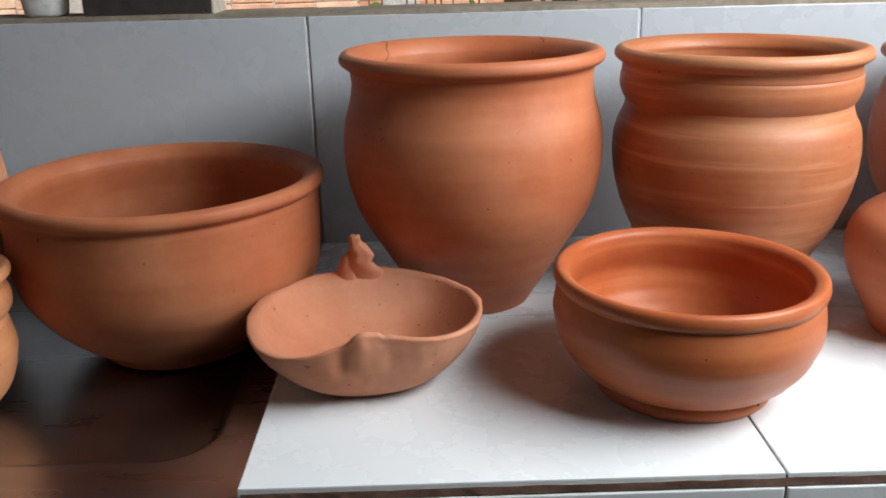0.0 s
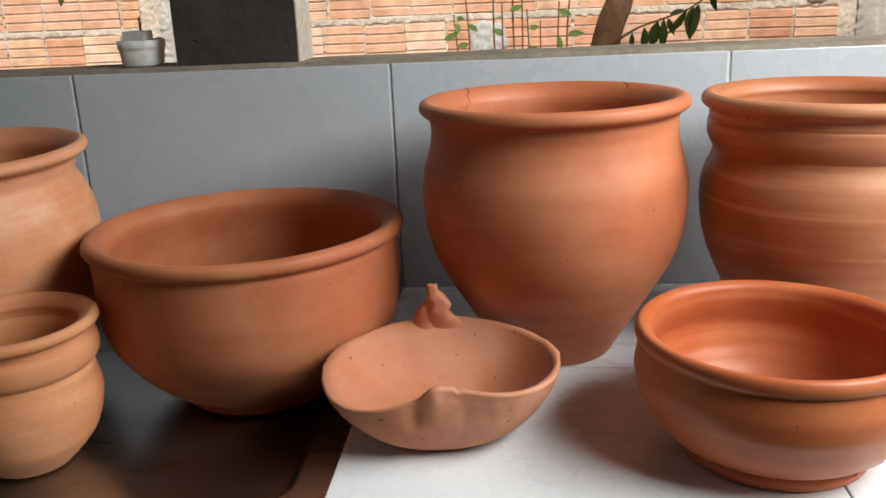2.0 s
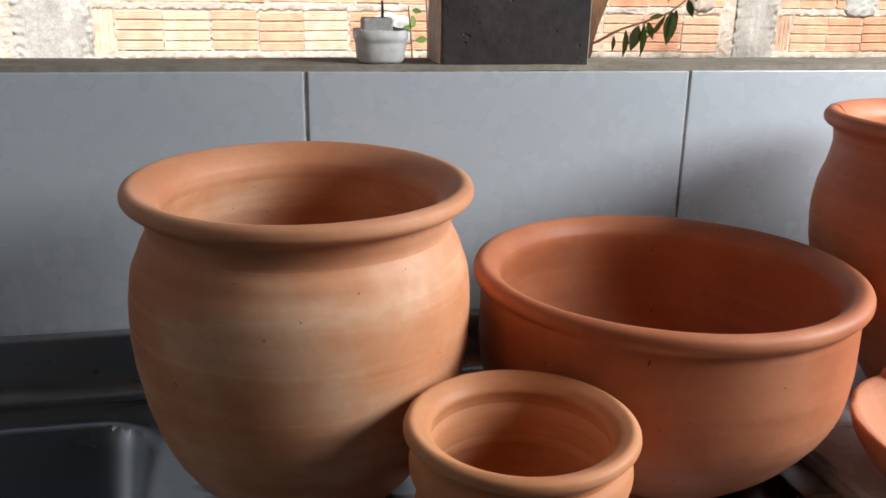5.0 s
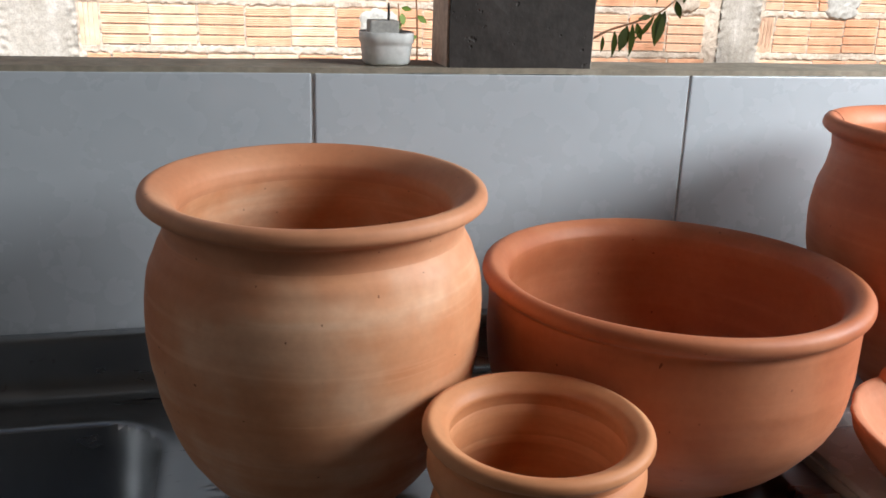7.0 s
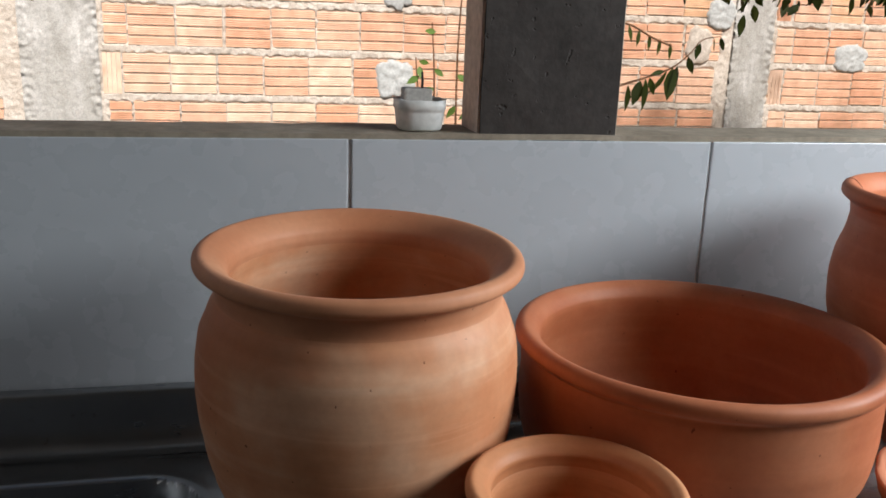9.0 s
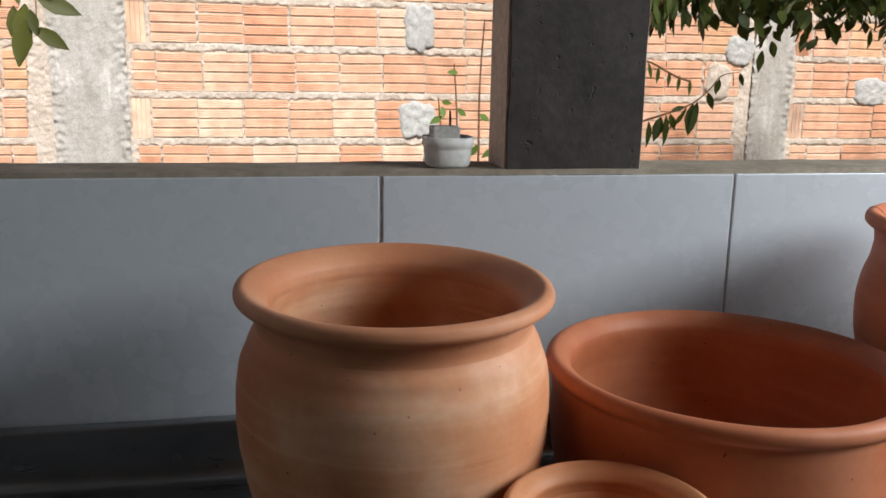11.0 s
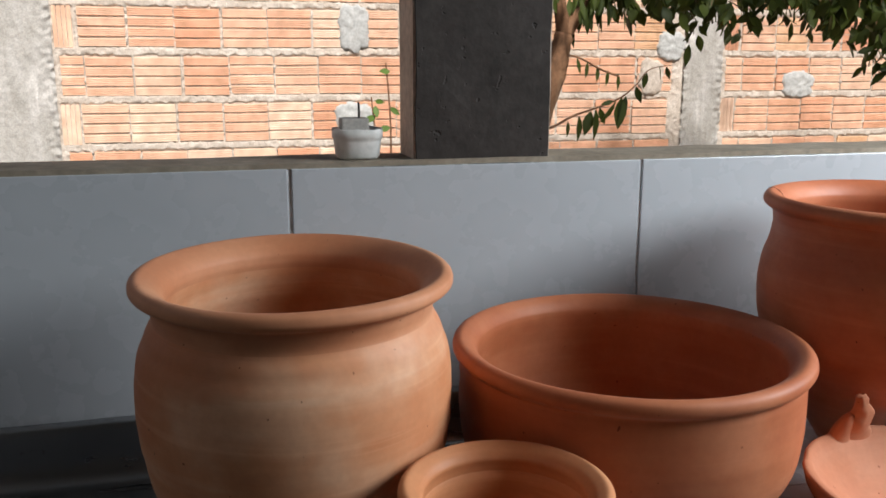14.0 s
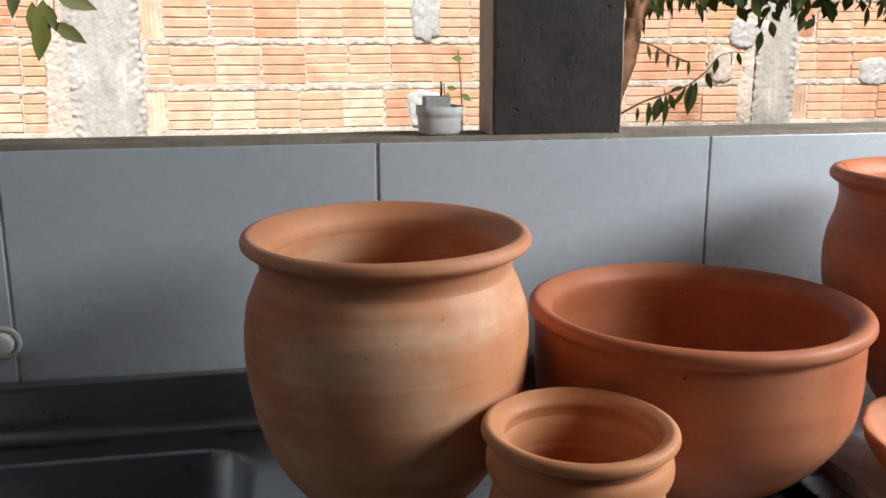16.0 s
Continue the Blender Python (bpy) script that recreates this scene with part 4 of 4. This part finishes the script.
tagged(part("mortar_joint", mesh_from("mortar_joint", *grid_face(-2.60, 3.0, -0.03, 0.90, 0.0062, mortar_depth), mortar, True), mortar, brick_wall), kind="stuff")


def pier_depth(gx, gz):
    runs = rough_field(gx, gz, 11.0, 60, 9, 3)
    lumps = rough_field(gx, gz, 3.0, 45, 45, 3)
    broad = rough_field(gx, gz, 8.0, 9, 7, 2)
    crumbs = rough_field(gx, gz, 6.0, 150, 120, 1)
    mid = (gx.min() + gx.max()) / 2
    rim = np.clip(np.abs(gx - mid) / (gx.max() - mid) * 3 - 1.9, 0, 1)
    return YB - 0.012 - 0.004 * runs - (0.0025 + 0.011 * rim) * lumps - 0.004 * broad - (0.0018 + 0.004 * rim) * crumbs


for x0, x1 in PIERS:
    pier = tagged(part("pier", mesh_from("pier", *grid_face(x0, x1, -1.0, 1.55, 0.0065, pier_depth), concrete_pier, True), concrete_pier), "rough grey concrete pier cast between the bricks", "pier", kind="structure")
    part("core", box(x0 + 0.002, x1 - 0.002, YB + 0.002, YB + 0.15, -1.0, 1.55), concrete_pier, pier)


def daub(x, z, w, h, seed, material, proud=0.006):
    """A trowelled patch with a ragged outline."""
    verts, faces = [(0, -proud, 0)], []
    rings, seg = 12, 48
    for i in range(1, rings + 1):
        t = i / rings
        for k in range(seg):
            a = 2 * math.pi * k / seg
            c, s = math.cos(a), math.sin(a)
            q = (abs(c) ** 3 + abs(s) ** 3) ** (-1 / 3) * (1 + 0.22 * noise.noise(Vector((c * 1.8 + seed, s * 1.8, 0))) + 0.16 * noise.noise(Vector((c * 6 + seed, s * 6, 0))))
            d = -proud * (1 - t ** 4) + 0.006 * noise.noise(Vector((c * t * 3, s * t * 3, seed))) + 0.0015 * noise.noise(Vector((c * t * 8, s * t * 8, seed))) + (0.012 if i == rings else 0)
            verts.append((w / 2 * q * c * t, d, h / 2 * q * s * t))
    for k in range(seg):
        faces.append((0, 1 + k, 1 + (k + 1) % seg))
    for i in range(rings - 1):
        for k in range(seg):
            l = (k + 1) % seg
            faces.append((1 + i * seg + k, 1 + (i + 1) * seg + k, 1 + (i + 1) * seg + l, 1 + i * seg + l))
    ob = part("plaster_patch", mesh_from("plaster_patch", verts, faces, material, True), material, brick_wall, "lumpy patch of trowelled plaster")
    ob.location = (x, YB - 0.012, z)
    return ob


daub(0.046, 0.577, 0.13, 0.20, 1.0, plaster_patch)
daub(0.044, 0.195, 0.16, 0.16, 2.0, plaster_patch)
daub(1.531, 0.516, 0.15, 0.14, 3.0, plaster_patch)
daub(2.23, 0.338, 0.17, 0.13, 4.0, plaster_patch)
daub(1.44, 0.376, 0.12, 0.17, 5.0, mortar, 0.008)
# ---- tiles of the low wall and the counter ----
PITCH, GAP = 0.453, 0.0040


def tile_mesh(w, d, t=0.008, material=None):
    bm = box(0, w, 0, d, -t, 0)
    bmesh.ops.bevel(bm, geom=[e for e in bm.edges if all(v.co.z > -1e-6 for v in e.verts)], offset=0.0014, segments=2, affect="EDGES", profile=0.6)
    me = bpy.data.meshes.new("tile")
    bm.to_mesh(me)
    bm.free()
    me.materials.append(material)
    return me


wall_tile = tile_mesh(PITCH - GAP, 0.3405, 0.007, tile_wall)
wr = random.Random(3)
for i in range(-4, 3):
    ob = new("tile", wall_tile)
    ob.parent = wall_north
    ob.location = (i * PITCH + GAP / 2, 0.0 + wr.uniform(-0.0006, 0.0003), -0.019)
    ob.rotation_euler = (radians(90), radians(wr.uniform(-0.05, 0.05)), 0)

XJ = [0.0, 0.443, 0.894, 1.198]
for j, (y0, y1) in enumerate(((-0.620, -0.2895), (-0.2875, -0.004))):
    for a, b in zip(XJ, XJ[1:]):
        ob = new("tile", tile_mesh(b - a - 0.0025, y1 - y0, 0.008, tile_white))
        ob.parent = counter
        ob.location = (a + 0.00125, y0, wr.uniform(-0.0004, 0.0004))
for a, b in zip(XJ, XJ[1:]):
    for z1, h in ((-0.0135, 0.33), (-0.3465, 0.33)):
        ob = new("tile", tile_mesh(b - a - 0.0025, h, 0.008, tile_white))
        ob.parent = counter
        ob.location = (a + 0.00125, -0.622, z1 - h)
        ob.rotation_euler = (radians(90), 0, 0)
part("edge_strip", rough_box(0.003, 1.19, -0.6205, -0.608, -0.0120, -0.0050, 0.012, 0.0009, 8.0, 90), tile_body, counter, "chipped brown tile edge")
part("side_tile", box(-0.001, 0.0035, -0.618, -0.006, -0.30, -0.0085), tile_white, counter)
